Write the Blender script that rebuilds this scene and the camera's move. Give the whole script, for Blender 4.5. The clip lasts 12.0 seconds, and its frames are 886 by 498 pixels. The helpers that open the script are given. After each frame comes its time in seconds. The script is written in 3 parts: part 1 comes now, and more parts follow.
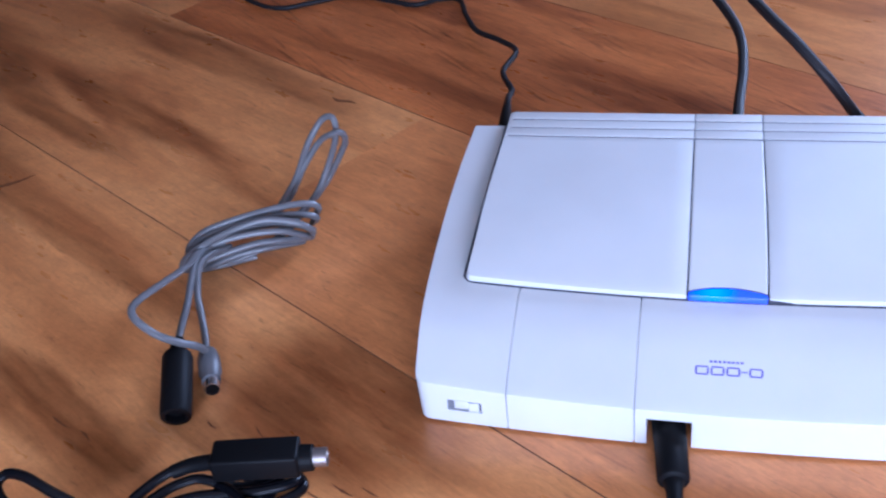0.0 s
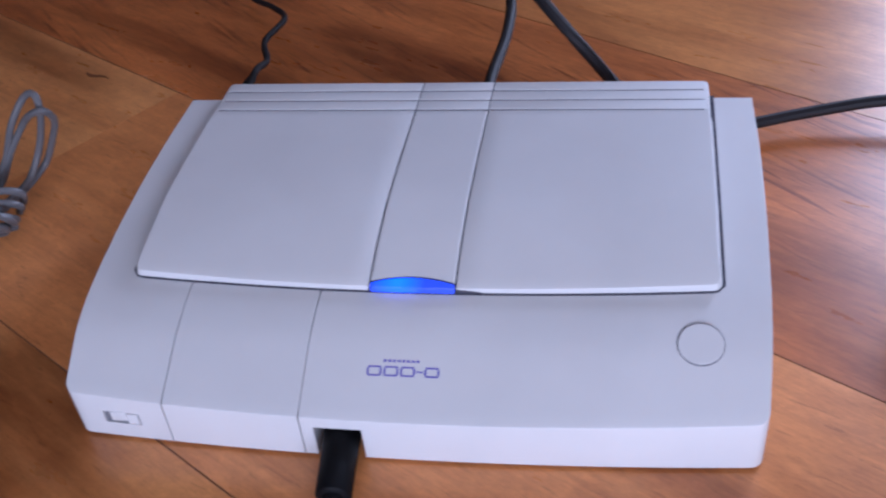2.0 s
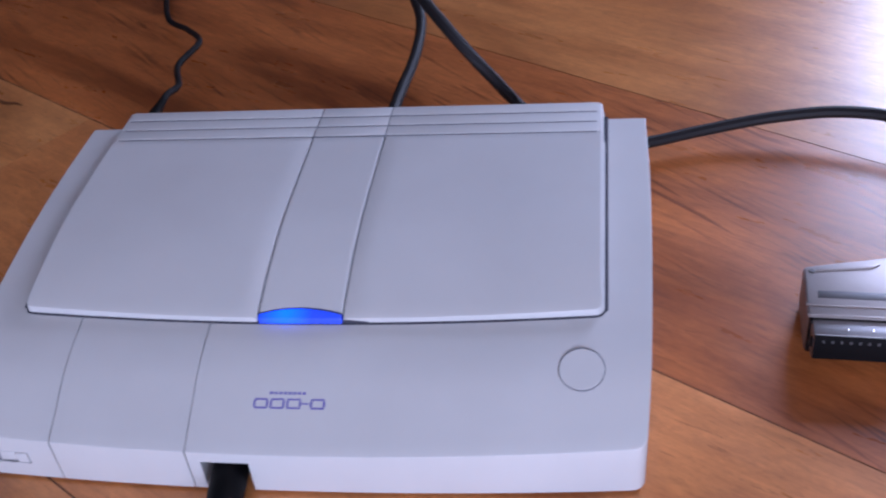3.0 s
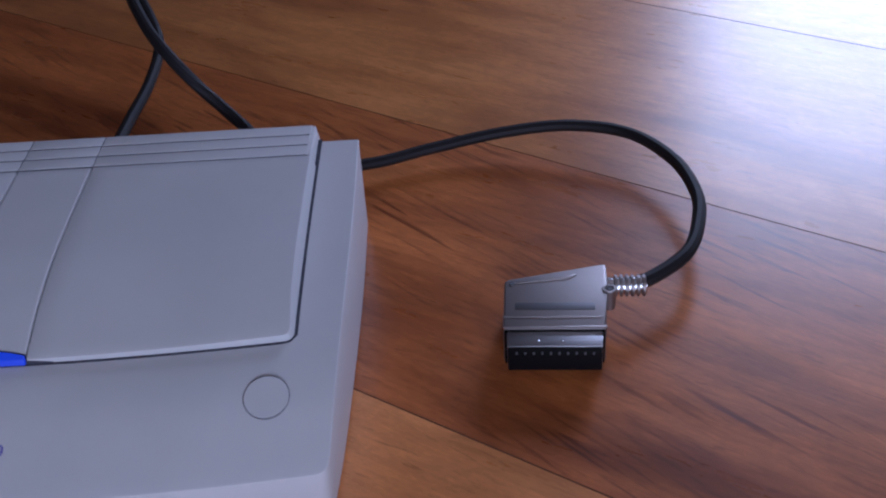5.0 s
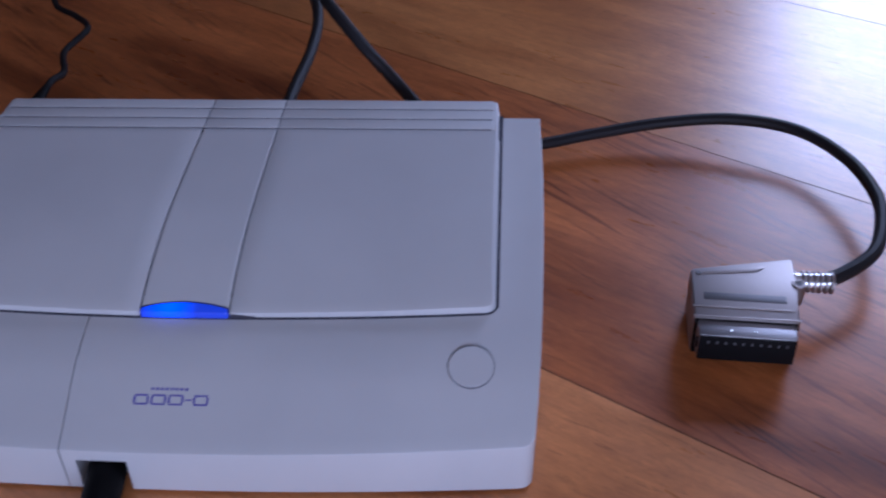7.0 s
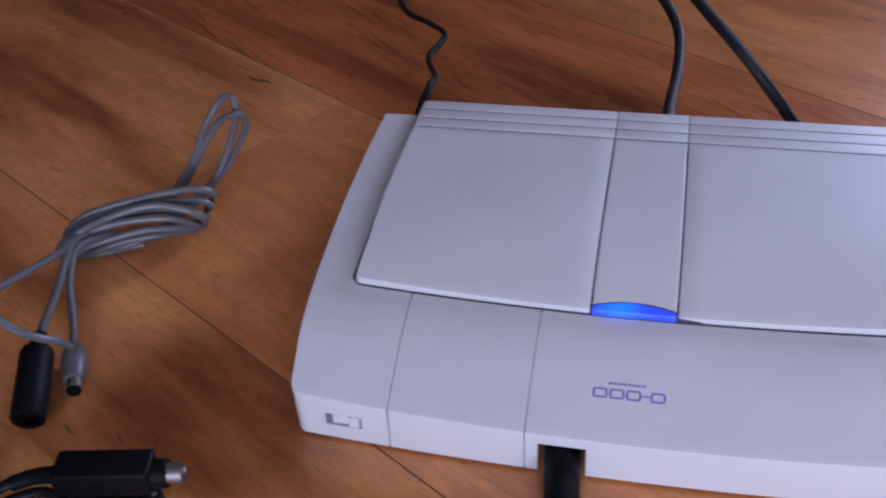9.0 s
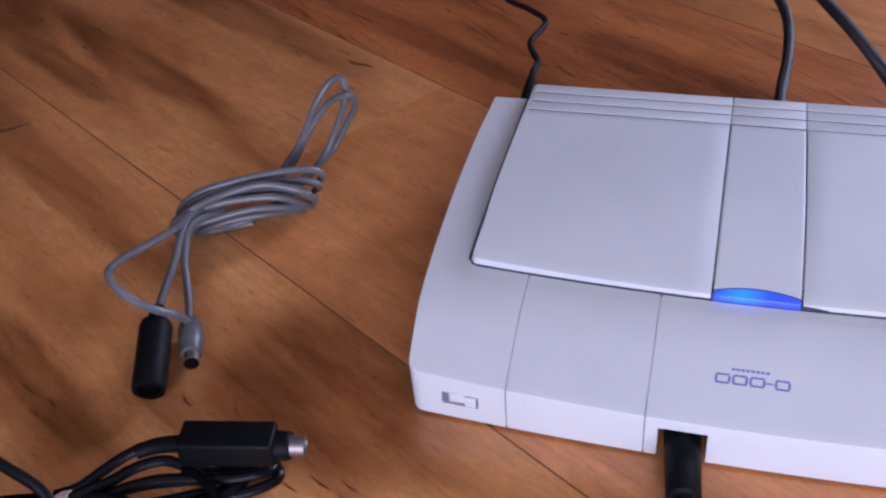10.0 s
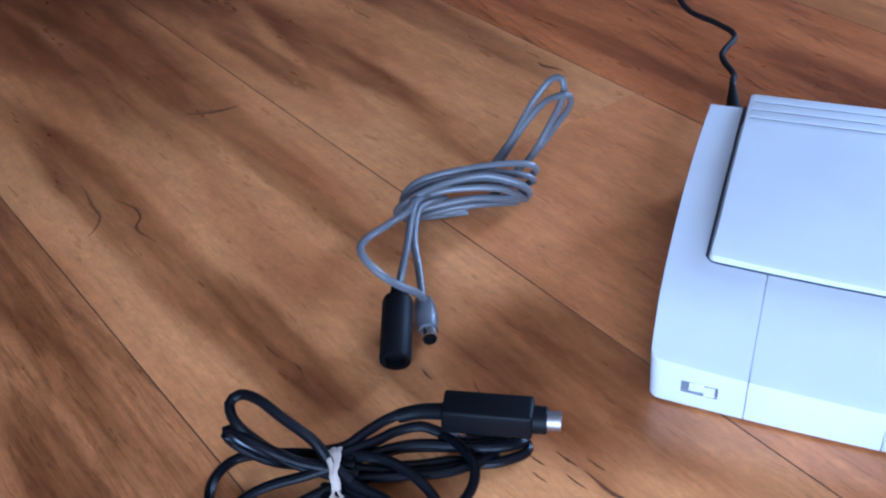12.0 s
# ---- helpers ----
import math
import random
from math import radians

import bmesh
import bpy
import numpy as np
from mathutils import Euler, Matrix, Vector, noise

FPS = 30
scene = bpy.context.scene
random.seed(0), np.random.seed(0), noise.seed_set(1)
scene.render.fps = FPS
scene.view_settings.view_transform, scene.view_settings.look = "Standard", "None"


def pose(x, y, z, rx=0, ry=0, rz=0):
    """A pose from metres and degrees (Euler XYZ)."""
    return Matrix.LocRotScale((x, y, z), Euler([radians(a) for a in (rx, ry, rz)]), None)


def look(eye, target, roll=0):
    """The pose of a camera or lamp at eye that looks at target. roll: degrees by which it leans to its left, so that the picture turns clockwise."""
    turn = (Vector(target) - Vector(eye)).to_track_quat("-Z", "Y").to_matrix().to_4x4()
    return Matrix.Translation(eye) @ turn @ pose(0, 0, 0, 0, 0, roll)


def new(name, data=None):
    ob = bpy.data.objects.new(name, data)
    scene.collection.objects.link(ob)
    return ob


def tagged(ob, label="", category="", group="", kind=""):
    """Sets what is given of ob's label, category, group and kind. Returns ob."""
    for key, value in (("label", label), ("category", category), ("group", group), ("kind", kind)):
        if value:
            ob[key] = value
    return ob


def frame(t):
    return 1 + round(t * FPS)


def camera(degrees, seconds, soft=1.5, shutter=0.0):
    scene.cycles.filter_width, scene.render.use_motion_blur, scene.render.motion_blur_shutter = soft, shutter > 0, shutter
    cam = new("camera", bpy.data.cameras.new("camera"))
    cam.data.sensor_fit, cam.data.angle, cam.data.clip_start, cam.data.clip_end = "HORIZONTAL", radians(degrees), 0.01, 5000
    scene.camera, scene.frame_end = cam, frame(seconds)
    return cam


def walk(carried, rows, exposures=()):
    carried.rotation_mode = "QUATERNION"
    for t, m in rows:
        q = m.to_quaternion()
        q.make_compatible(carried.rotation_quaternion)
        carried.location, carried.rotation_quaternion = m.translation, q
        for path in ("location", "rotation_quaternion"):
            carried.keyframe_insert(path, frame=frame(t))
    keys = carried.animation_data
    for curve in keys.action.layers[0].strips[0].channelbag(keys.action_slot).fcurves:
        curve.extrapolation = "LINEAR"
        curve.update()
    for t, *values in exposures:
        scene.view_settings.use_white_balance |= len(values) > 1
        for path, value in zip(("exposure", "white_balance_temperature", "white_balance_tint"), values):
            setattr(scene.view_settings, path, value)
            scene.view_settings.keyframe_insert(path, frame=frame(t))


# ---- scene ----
cam = camera(44.8, 12.0, 2.2, 0.4)
PATH = [
    (0, (-0.016, -0.333, 0.344), (-0.467, 1.231, -0.818), -7.1),
    (0.5, (0.005, -0.314, 0.337), (-0.428, 1.238, -0.848), -8.0),
    (1, (0.034, -0.293, 0.324), (-0.381, 1.263, -0.861), -7.1),
    (1.5, (0.057, -0.279, 0.313), (-0.353, 1.264, -0.891), -7.1),
    (2, (0.087, -0.268, 0.307), (-0.273, 1.283, -0.903), -6.8),
    (2.5, (0.099, -0.265, 0.311), (-0.226, 1.293, -0.9), -6.7),
    (3, (0.12, -0.259, 0.313), (-0.188, 1.303, -0.897), -7.0),
    (3.5, (0.145, -0.254, 0.312), (-0.09, 1.328, -0.89), -6.8),
    (3.7, (0.158, -0.251, 0.313), (-0.08, 1.322, -0.899), -7.2),
    (5.3, (0.189, -0.252, 0.31), (0.142, 1.341, -0.897), -4.2),
    (5.5, (0.185, -0.252, 0.313), (0.126, 1.339, -0.899), -4.5),
    (6, (0.169, -0.255, 0.313), (0.061, 1.344, -0.884), -5.0),
    (6.5, (0.151, -0.254, 0.31), (0.042, 1.34, -0.893), -3.8),
    (7, (0.122, -0.257, 0.307), (0.002, 1.328, -0.908), -1.8),
    (7.5, (0.088, -0.259, 0.307), (-0.091, 1.304, -0.928), -1.8),
    (7.7, (0.075, -0.263, 0.309), (-0.142, 1.303, -0.916), -1.9),
    (9.3, (-0.002, -0.293, 0.324), (-0.424, 1.259, -0.864), -3.8),
    (9.5, (-0.006, -0.294, 0.323), (-0.452, 1.247, -0.872), -4.0),
    (10, (-0.017, -0.299, 0.32), (-0.509, 1.229, -0.872), -4.6),
    (10.5, (-0.042, -0.314, 0.322), (-0.542, 1.198, -0.888), -4.3),
    (11, (-0.064, -0.331, 0.33), (-0.583, 1.195, -0.855), -3.5),
    (11.5, (-0.082, -0.342, 0.33), (-0.645, 1.17, -0.853), -3.1),
    (12, (-0.087, -0.346, 0.33), (-0.683, 1.163, -0.841), -3.2),
]
EXPOSURES = [(0, 0.75, 4750, 20), (1.5, 0.22, 5200, 24), (2.5, -0.12, 5280, 25), (3.5, -0.26, 5220, 28), (5.5, -1.17, 5060, 25), (6.5, -1.14, 5030, 27), (7.0, -0.96, 4970, 28),
             (7.5, -0.88, 4970, 28), (9.5, 0.0, 5450, 28), (10.5, 0.37, 5360, 28), (11.0, 0.60, 4850, 22), (11.5, 0.87, 4580, 15), (12, 0.86, 4240, 9)]
walk(cam, [(t, look(eye, target, roll)) for t, eye, target, roll in PATH], EXPOSURES)

# ---- world and lights ----
world = bpy.data.worlds.new("overcast_sky")
scene.world = world
world.use_nodes = True
wn = world.node_tree.nodes
sky = wn.new("ShaderNodeTexSky")
sky.sky_type, sky.sun_disc = "NISHITA", False
sky.sun_elevation, sky.sun_rotation = radians(38), radians(25)
world.node_tree.links.new(sky.outputs["Color"], wn["Background"].inputs["Color"])
wn["Background"].inputs["Strength"].default_value = 0.12


def window_lamp(name, m, w, h, watts, colour):
    data = bpy.data.lights.new(name, "AREA")
    data.shape, data.size, data.size_y, data.energy, data.color = "RECTANGLE", w, h, watts, colour
    lamp = new(name, data)
    lamp.matrix_world = m
    return lamp


NORTH = (0.78, 1.98, 0.50, 1.58)   # x0, x1, z0, z1 of the opening in the far wall
SOUTH = (-0.40, 1.70, 0.08, 1.35)    # patio door behind the camera
window_lamp("window_light_far", look((1.38, 2.37, 1.04), (1.02, 0.0, 0.4)), 1.15, 1.03, 82, (0.80, 0.88, 1.0))
window_lamp("window_light_near", look((0.65, -2.52, 0.68), (0.35, 0.0, 0.3)), 2.0, 1.15, 80, (0.93, 0.96, 1.0))


# ---- materials ----
def material(name, base, rough=0.5, metal=0.0, spec=0.5):
    m = bpy.data.materials.new(name)
    m.use_nodes = True
    b = m.node_tree.nodes["Principled BSDF"]
    b.inputs["Base Color"].default_value = (*base, 1)
    b.inputs["Roughness"].default_value = rough
    b.inputs["Metallic"].default_value = metal
    b.inputs["Specular IOR Level"].default_value = spec
    return m, m.node_tree.nodes, m.node_tree.links, b


def worn(name, base, rough, metal=0.0, grain=900.0, bump=0.05, stain=0.06, spec=0.5, dist=0.0003):
    """A moulded surface: fine grain in the relief, large soft soiling in colour and gloss."""
    m, n, l, b = material(name, base, rough, metal, spec)
    tc = n.new("ShaderNodeTexCoord")
    fine, big = n.new("ShaderNodeTexNoise"), n.new("ShaderNodeTexNoise")
    fine.inputs["Scale"].default_value, fine.inputs["Detail"].default_value = grain, 3
    big.inputs["Scale"].default_value, big.inputs["Detail"].default_value = 18.0, 5
    for t in (fine, big):
        l.new(tc.outputs["Object"], t.inputs["Vector"])
    ramp = n.new("ShaderNodeValToRGB")
    ramp.color_ramp.elements[0].position, ramp.color_ramp.elements[1].position = 0.3, 0.7
    ramp.color_ramp.elements[0].color = (*[c * (1 - stain) for c in base], 1)
    ramp.color_ramp.elements[1].color = (*[min(1, c * (1 + stain * 0.5)) for c in base], 1)
    l.new(big.outputs["Fac"], ramp.inputs["Fac"])
    l.new(ramp.outputs["Color"], b.inputs["Base Color"])
    rr = n.new("ShaderNodeMapRange")
    rr.inputs["To Min"].default_value, rr.inputs["To Max"].default_value = rough - 0.06, rough + 0.08
    l.new(big.outputs["Fac"], rr.inputs["Value"])
    l.new(rr.outputs["Result"], b.inputs["Roughness"])
    bp = n.new("ShaderNodeBump")
    bp.inputs["Strength"].default_value, bp.inputs["Distance"].default_value = bump, dist
    l.new(fine.outputs["Fac"], bp.inputs["Height"])
    l.new(bp.outputs["Normal"], b.inputs["Normal"])
    return m


ANGLE = -32.7    # direction of the boards in plan
DIR = Vector((math.cos(radians(ANGLE)), math.sin(radians(ANGLE))))
NOR = Vector((-DIR.y, DIR.x))


def figure_and_shade(n, l, dark_bands):
    """Dark printed figure, partly painted shade: (along, across, half length, half width, strength) of each band in the
    board.
    """
    def vm(how, a, b):
        x = n.new("ShaderNodeVectorMath")
        x.operation = how
        for sock, v in zip(x.inputs, (a, b)):
            if isinstance(v, tuple):
                sock.default_value = v
            elif v is not None:
                l.new(v, sock)
        return x.outputs["Value"] if how in ("DOT_PRODUCT", "LENGTH") else x.outputs["Vector"]

    place = n.new("ShaderNodeNewGeometry").outputs["Position"]
    join = n.new("ShaderNodeCombineXYZ")
    l.new(vm("DOT_PRODUCT", place, (DIR.x, DIR.y, 0)), join.inputs[0])
    l.new(vm("DOT_PRODUCT", place, (NOR.x, NOR.y, 0)), join.inputs[1])
    grain, wisp = n.new("ShaderNodeTexNoise"), n.new("ShaderNodeTexNoise")
    grain.inputs["Scale"].default_value, grain.inputs["Detail"].default_value = 11.0, 5
    wisp.inputs["Scale"].default_value, wisp.inputs["Detail"].default_value = 16.0, 6
    l.new(vm("MULTIPLY", join.outputs[0], (0.8, 2.2, 1)), grain.inputs["Vector"])
    l.new(vm("MULTIPLY", join.outputs[0], (0.7, 5.0, 1)), wisp.inputs["Vector"])
    bend = vm("MULTIPLY", vm("SUBTRACT", grain.outputs["Color"], (0.5, 0.5, 0.5)), (0.055, 0.020, 0))
    bent = vm("ADD", join.outputs[0], bend)
    total = None
    for s0, n0, half, wide, strength in dark_bands:
        d = vm("LENGTH", vm("MULTIPLY", vm("SUBTRACT", bent, (s0, n0, 0)), (1 / half, 1 / wide, 0)), None)
        fade = n.new("ShaderNodeMapRange")
        fade.interpolation_type = "SMOOTHSTEP"
        fade.inputs["From Min"].default_value, fade.inputs["From Max"].default_value = 0.60, 1.25
        fade.inputs["To Min"].default_value, fade.inputs["To Max"].default_value = strength, 0.0
        l.new(d, fade.inputs["Value"])
        if total is None:
            total = fade.outputs["Result"]
        else:
            top = n.new("ShaderNodeMath")
            top.operation = "MAXIMUM"
            l.new(total, top.inputs[0])
            l.new(fade.outputs["Result"], top.inputs[1])
            total = top.outputs[0]
    ragged = n.new("ShaderNodeMapRange")
    ragged.inputs["From Min"].default_value, ragged.inputs["From Max"].default_value = 0.36, 0.62
    ragged.inputs["To Min"].default_value, ragged.inputs["To Max"].default_value = 0.72, 1.12
    l.new(wisp.outputs["Fac"], ragged.inputs["Value"])
    out = n.new("ShaderNodeMath")
    out.operation, out.use_clamp = "MULTIPLY", True
    l.new(total, out.inputs[0])
    l.new(ragged.outputs["Result"], out.inputs[1])
    return out.outputs[0]


def laminate(name, pale, mid, dark, blotch=0.5, streak=0.5, wavy=0.12, dark_bands=(), skew=0.0):
    """Printed rustic laminate: long figure, dark clouds, pores and fine streaks along the board."""
    m, n, l, b = material(name, mid, 0.25, 0.0, 0.58)
    tc, info = n.new("ShaderNodeTexCoord"), n.new("ShaderNodeObjectInfo")
    off = n.new("ShaderNodeVectorMath")
    off.operation = "MULTIPLY_ADD"
    off.inputs[1].default_value = (1, 1, 1)
    mul = n.new("ShaderNodeVectorMath")
    mul.operation = "SCALE"
    mul.inputs[0].default_value = (7.3, 3.1, 5.7)
    l.new(info.outputs["Random"], mul.inputs["Scale"])
    l.new(tc.outputs["Object"], off.inputs[0])
    l.new(mul.outputs["Vector"], off.inputs[2])

    def layer(sx, sy, scale, detail, distort=0.0, rough=0.55, turn=0.0):
        mp, source = n.new("ShaderNodeMapping"), off.outputs["Vector"]
        mp.inputs["Scale"].default_value = (sx, sy, 1)
        if turn:
            spin = n.new("ShaderNodeMapping")
            spin.inputs["Rotation"].default_value = (0, 0, radians(turn))
            l.new(source, spin.inputs["Vector"])
            source = spin.outputs["Vector"]
        l.new(source, mp.inputs["Vector"])
        t = n.new("ShaderNodeTexNoise")
        t.inputs["Scale"].default_value, t.inputs["Detail"].default_value = scale, detail
        t.inputs["Distortion"].default_value, t.inputs["Roughness"].default_value = distort, rough
        l.new(mp.outputs["Vector"], t.inputs["Vector"])
        return t.outputs["Fac"]

    def ramp(fac, stops):
        r = n.new("ShaderNodeValToRGB")
        while len(r.color_ramp.elements) < len(stops):
            r.color_ramp.elements.new(0.5)
        for e, (p, c) in zip(r.color_ramp.elements, stops):
            e.position, e.color = p, (*c, 1)
        l.new(fac, r.inputs["Fac"])
        return r.outputs["Color"]

    def mix(fac, a, c, how="MIX", value=None):
        x = n.new("ShaderNodeMix")
        x.data_type, x.blend_type = "RGBA", how
        if value is None:
            l.new(fac, x.inputs[0])
        else:
            x.inputs[0].default_value = value
        l.new(a, x.inputs[6])
        l.new(c, x.inputs[7])
        return x.outputs[2]

    figure = ramp(layer(1.0, 6.0, 3.2, 6, 0.7, 0.55), [(0.34, dark), (0.45, mid), (0.57, pale)])
    cloud = ramp(layer(1.0, 3.6, 5.5, 6, 0.9, 0.60), [(0.38, (0.44, 0.36, 0.32)), (0.54, (1, 1, 1))])
    tone = mix(None, figure, cloud, "MULTIPLY", blotch)
    streaks = ramp(layer(1.0, 11.0, 9.0, 7, 1.2, 0.68), [(0.38, (0.42, 0.34, 0.29)), (0.52, (1, 1, 1))])
    tone = mix(None, tone, streaks, "MULTIPLY", streak)
    pores = ramp(layer(3.0, 24.0, 17.0, 4, 0.8, 0.6), [(0.30, (0.30, 0.22, 0.18)), (0.39, (1, 1, 1))])
    tone = mix(None, tone, pores, "MULTIPLY", 0.35 + 0.4 * streak)
    lines = ramp(layer(1.0, 13.0, 15.0, 4, 2.2, 0.6), [(0.42, (0.36, 0.26, 0.21)), (0.50, (1, 1, 1))])
    tone = mix(None, tone, lines, "MULTIPLY", wavy * 0.5 if skew else wavy)
    if skew:
        veins = ramp(layer(1.0, 16.0, 19.0, 3, 0.5, 0.5, skew), [(0.33, (0.30, 0.20, 0.16)), (0.45, (1, 1, 1))])
        patchy = ramp(layer(1.0, 2.0, 9.0, 2), [(0.42, (0.25, 0.25, 0.25)), (0.60, (1, 1, 1))])
        tone = mix(patchy, tone, mix(None, tone, veins, "MULTIPLY", 0.75))
    if dark_bands:
        tone = mix(figure_and_shade(n, l, dark_bands), tone, mix(None, tone, ramp(layer(1.0, 9.0, 12.0, 5, 0.6), [(0.35, (0.31, 0.23, 0.19)), (0.65, (0.52, 0.42, 0.36))]), "MULTIPLY", 1.0))
    mottle = ramp(layer(1.0, 1.5, 55.0, 6, 0.8, 0.65), [(0.32, (0.78, 0.74, 0.71)), (0.66, (1.10, 1.08, 1.05))])
    tone = mix(None, tone, mottle, "MULTIPLY", 0.6)
    chatter = ramp(layer(1.0, 2.2, 230.0, 4, 0.8), [(0.32, (0.76, 0.71, 0.67)), (0.62, (1.07, 1.06, 1.04))])
    tone = mix(None, tone, chatter, "MULTIPLY", 0.38)
    l.new(tone, b.inputs["Base Color"])
    rr = n.new("ShaderNodeMapRange")
    rr.inputs["To Min"].default_value, rr.inputs["To Max"].default_value = 0.24, 0.34
    l.new(layer(1.0, 4.0, 20.0, 4), rr.inputs["Value"])
    l.new(rr.outputs["Result"], b.inputs["Roughness"])
    bp = n.new("ShaderNodeBump")
    bp.inputs["Strength"].default_value, bp.inputs["Distance"].default_value = 0.035, 0.0003
    l.new(layer(2.0, 30.0, 16.0, 4, 0.2), bp.inputs["Height"])
    l.new(bp.outputs["Normal"], b.inputs["Normal"])
    return m


HONEY = laminate("laminate_honey", (0.66, 0.278, 0.084), (0.56, 0.222, 0.064), (0.38, 0.138, 0.041), 0.26, 0.16)
AMBER = laminate("laminate_amber", (0.74, 0.305, 0.098), (0.64, 0.250, 0.077), (0.46, 0.164, 0.050), 0.24, 0.15)
# bands at -0.15 and beyond -0.6 along also paint in shade and light falloff
RUSTIC = laminate("laminate_rustic", (0.80, 0.365, 0.122), (0.70, 0.296, 0.094), (0.52, 0.196, 0.060), 0.20, 0.12, 0.10,
                  ((-0.67, -0.108, 0.24, 0.052, 0.95), (-0.40, -0.188, 0.20, 0.019, 0.85), (-0.255, -0.178, 0.08, 0.015, 0.85), (-0.150, -0.090, 0.065, 0.050, 0.90),
                   (-0.76, -0.010, 0.18, 0.050, 0.90), (-0.80, -0.075, 0.16, 0.060, 1.0),
                   (-0.54, -0.024, 0.10, 0.014, 0.75), (-0.50, 0.014, 0.13, 0.015, 0.85), (-0.52, 0.106, 0.17, 0.022, 0.75), (-0.20, -0.140, 0.04, 0.010, 0.60), (-0.36, -0.098, 0.10, 0.011, 0.55)))
RUSSET = laminate("laminate_russet", (0.63, 0.214, 0.058), (0.51, 0.162, 0.042), (0.30, 0.084, 0.024), 0.36, 0.30, 0.30,
                  ((-0.215, 0.234, 0.09, 0.026, 0.80), (-0.36, 0.165, 0.12, 0.016, 0.55), (0.05, 0.190, 0.08, 0.026, 0.60), (0.13, 0.150, 0.10, 0.016, 0.55), (0.20, 0.215, 0.10, 0.014, 0.45)), 13.0)
PORED = laminate("laminate_pored", (0.66, 0.285, 0.090), (0.54, 0.218, 0.068), (0.30, 0.108, 0.036), 0.36, 0.50, 0.35,
                 ((-0.36, -0.262, 0.15, 0.014, 0.80), (-0.24, -0.290, 0.06, 0.014, 0.70)))
SHELL = worn("off_white_abs", (0.58, 0.58, 0.585), 0.46, grain=2600, bump=0.12, stain=0.05, dist=0.0002)
# dark colour standing in for shade inside seams and grooves
SEAM = worn("shadow_gap_plastic", (0.15, 0.15, 0.17), 0.7, spec=0.2)
RUBBER = worn("black_rubber", (0.005, 0.005, 0.006), 0.48, grain=1400, bump=0.15, stain=0.2, spec=0.10)
PVC = worn("black_pvc_sheath", (0.0030, 0.0032, 0.0050), 0.30, grain=700, bump=0.08, stain=0.2, spec=0.18)
MATT_PVC = worn("matt_black_sheath", (0.012, 0.0105, 0.012), 0.60, grain=700, bump=0.1, stain=0.2, spec=0.25)
GREY_PVC = worn("grey_pvc_sheath", (0.118, 0.116, 0.122), 0.38, grain=700, bump=0.1, stain=0.12)
CHROME = worn("plated_metal", (0.74, 0.74, 0.76), 0.22, 1.0, grain=260, bump=0.1, stain=0.15)
SATIN = worn("satin_plated_metal", (0.35, 0.312, 0.30), 0.50, 1.0, grain=420, bump=0.12, stain=0.18)
DULL_METAL = worn("dull_plated_metal", (0.36, 0.35, 0.36), 0.42, 1.0, grain=300, bump=0.1, stain=0.2)
RECESS = worn("dark_recess", (0.12, 0.115, 0.12), 0.55, 0.6)
# darker colour in place of the shade in deeper gaps
GAP = worn("gap_shade_plastic", (0.060, 0.060, 0.078), 0.8, spec=0.1)
BAND = worn("rubber_band", (0.46, 0.37, 0.29), 0.65, grain=900, bump=0.4, stain=0.3)
INK = worn("violet_ink", (0.15, 0.13, 0.42), 0.5)
PAINT = worn("wall_paint", (0.46, 0.44, 0.42), 0.8, grain=120, bump=0.1, stain=0.04, dist=0.001)
DARK_PAINT = worn("dark_wall_paint", (0.07, 0.05, 0.04), 0.8, grain=120, bump=0.1, stain=0.06, dist=0.001)
WHITE_FRAME = worn("window_frame_paint", (0.80, 0.80, 0.80), 0.4)
# dark brown of the slab and board edges, paints the shade in the joints
JOINT_SHADE = worn("joint_shadow", (0.17, 0.072, 0.034), 0.9)
LAMP, ln, ll, lb = material("blue_status_lens", (0.05, 0.06, 0.36), 0.3)
lb.inputs["Emission Color"].default_value = (0.012, 0.090, 1.0, 1)
ltc, lgrad, lrange = ln.new("ShaderNodeTexCoord"), ln.new("ShaderNodeVectorMath"), ln.new("ShaderNodeMapRange")
lgrad.operation = "DISTANCE"
lgrad.inputs[1].default_value = (-0.0058, 0.0470, 0.0450)    # the diode behind the window
ll.new(ltc.outputs["Object"], lgrad.inputs[0])
lrange.inputs["From Min"].default_value, lrange.inputs["From Max"].default_value = 0.0012, 0.0110
lrange.inputs["To Min"].default_value, lrange.inputs["To Max"].default_value = 3.0, 0.60
ll.new(lgrad.outputs["Value"], lrange.inputs["Value"])
ll.new(lrange.outputs["Result"], lb.inputs["Emission Strength"])


# ---- building helpers ----
def mesh_of(bm, name, mat, smooth=32):
    bmesh.ops.recalc_face_normals(bm, faces=bm.faces)
    me = bpy.data.meshes.new(name)
    bm.to_mesh(me)
    bm.free()
    me.materials.append(mat)
    me.shade_smooth()
    me.set_sharp_from_angle(angle=radians(smooth))
    return me


def part(name, bm, mat, parent, label="", m=None):
    ob = new(name, mesh_of(bm, name, mat))
    if parent is not None:
        ob.parent = parent
    if m is not None:
        ob.matrix_basis = m
    if label:
        ob["label"] = label
    return ob


def thing(name, m, label, category, group=""):
    ob = new(name)
    ob.empty_display_size = 0.02
    ob.matrix_basis = m
    return tagged(ob, label, category, group)


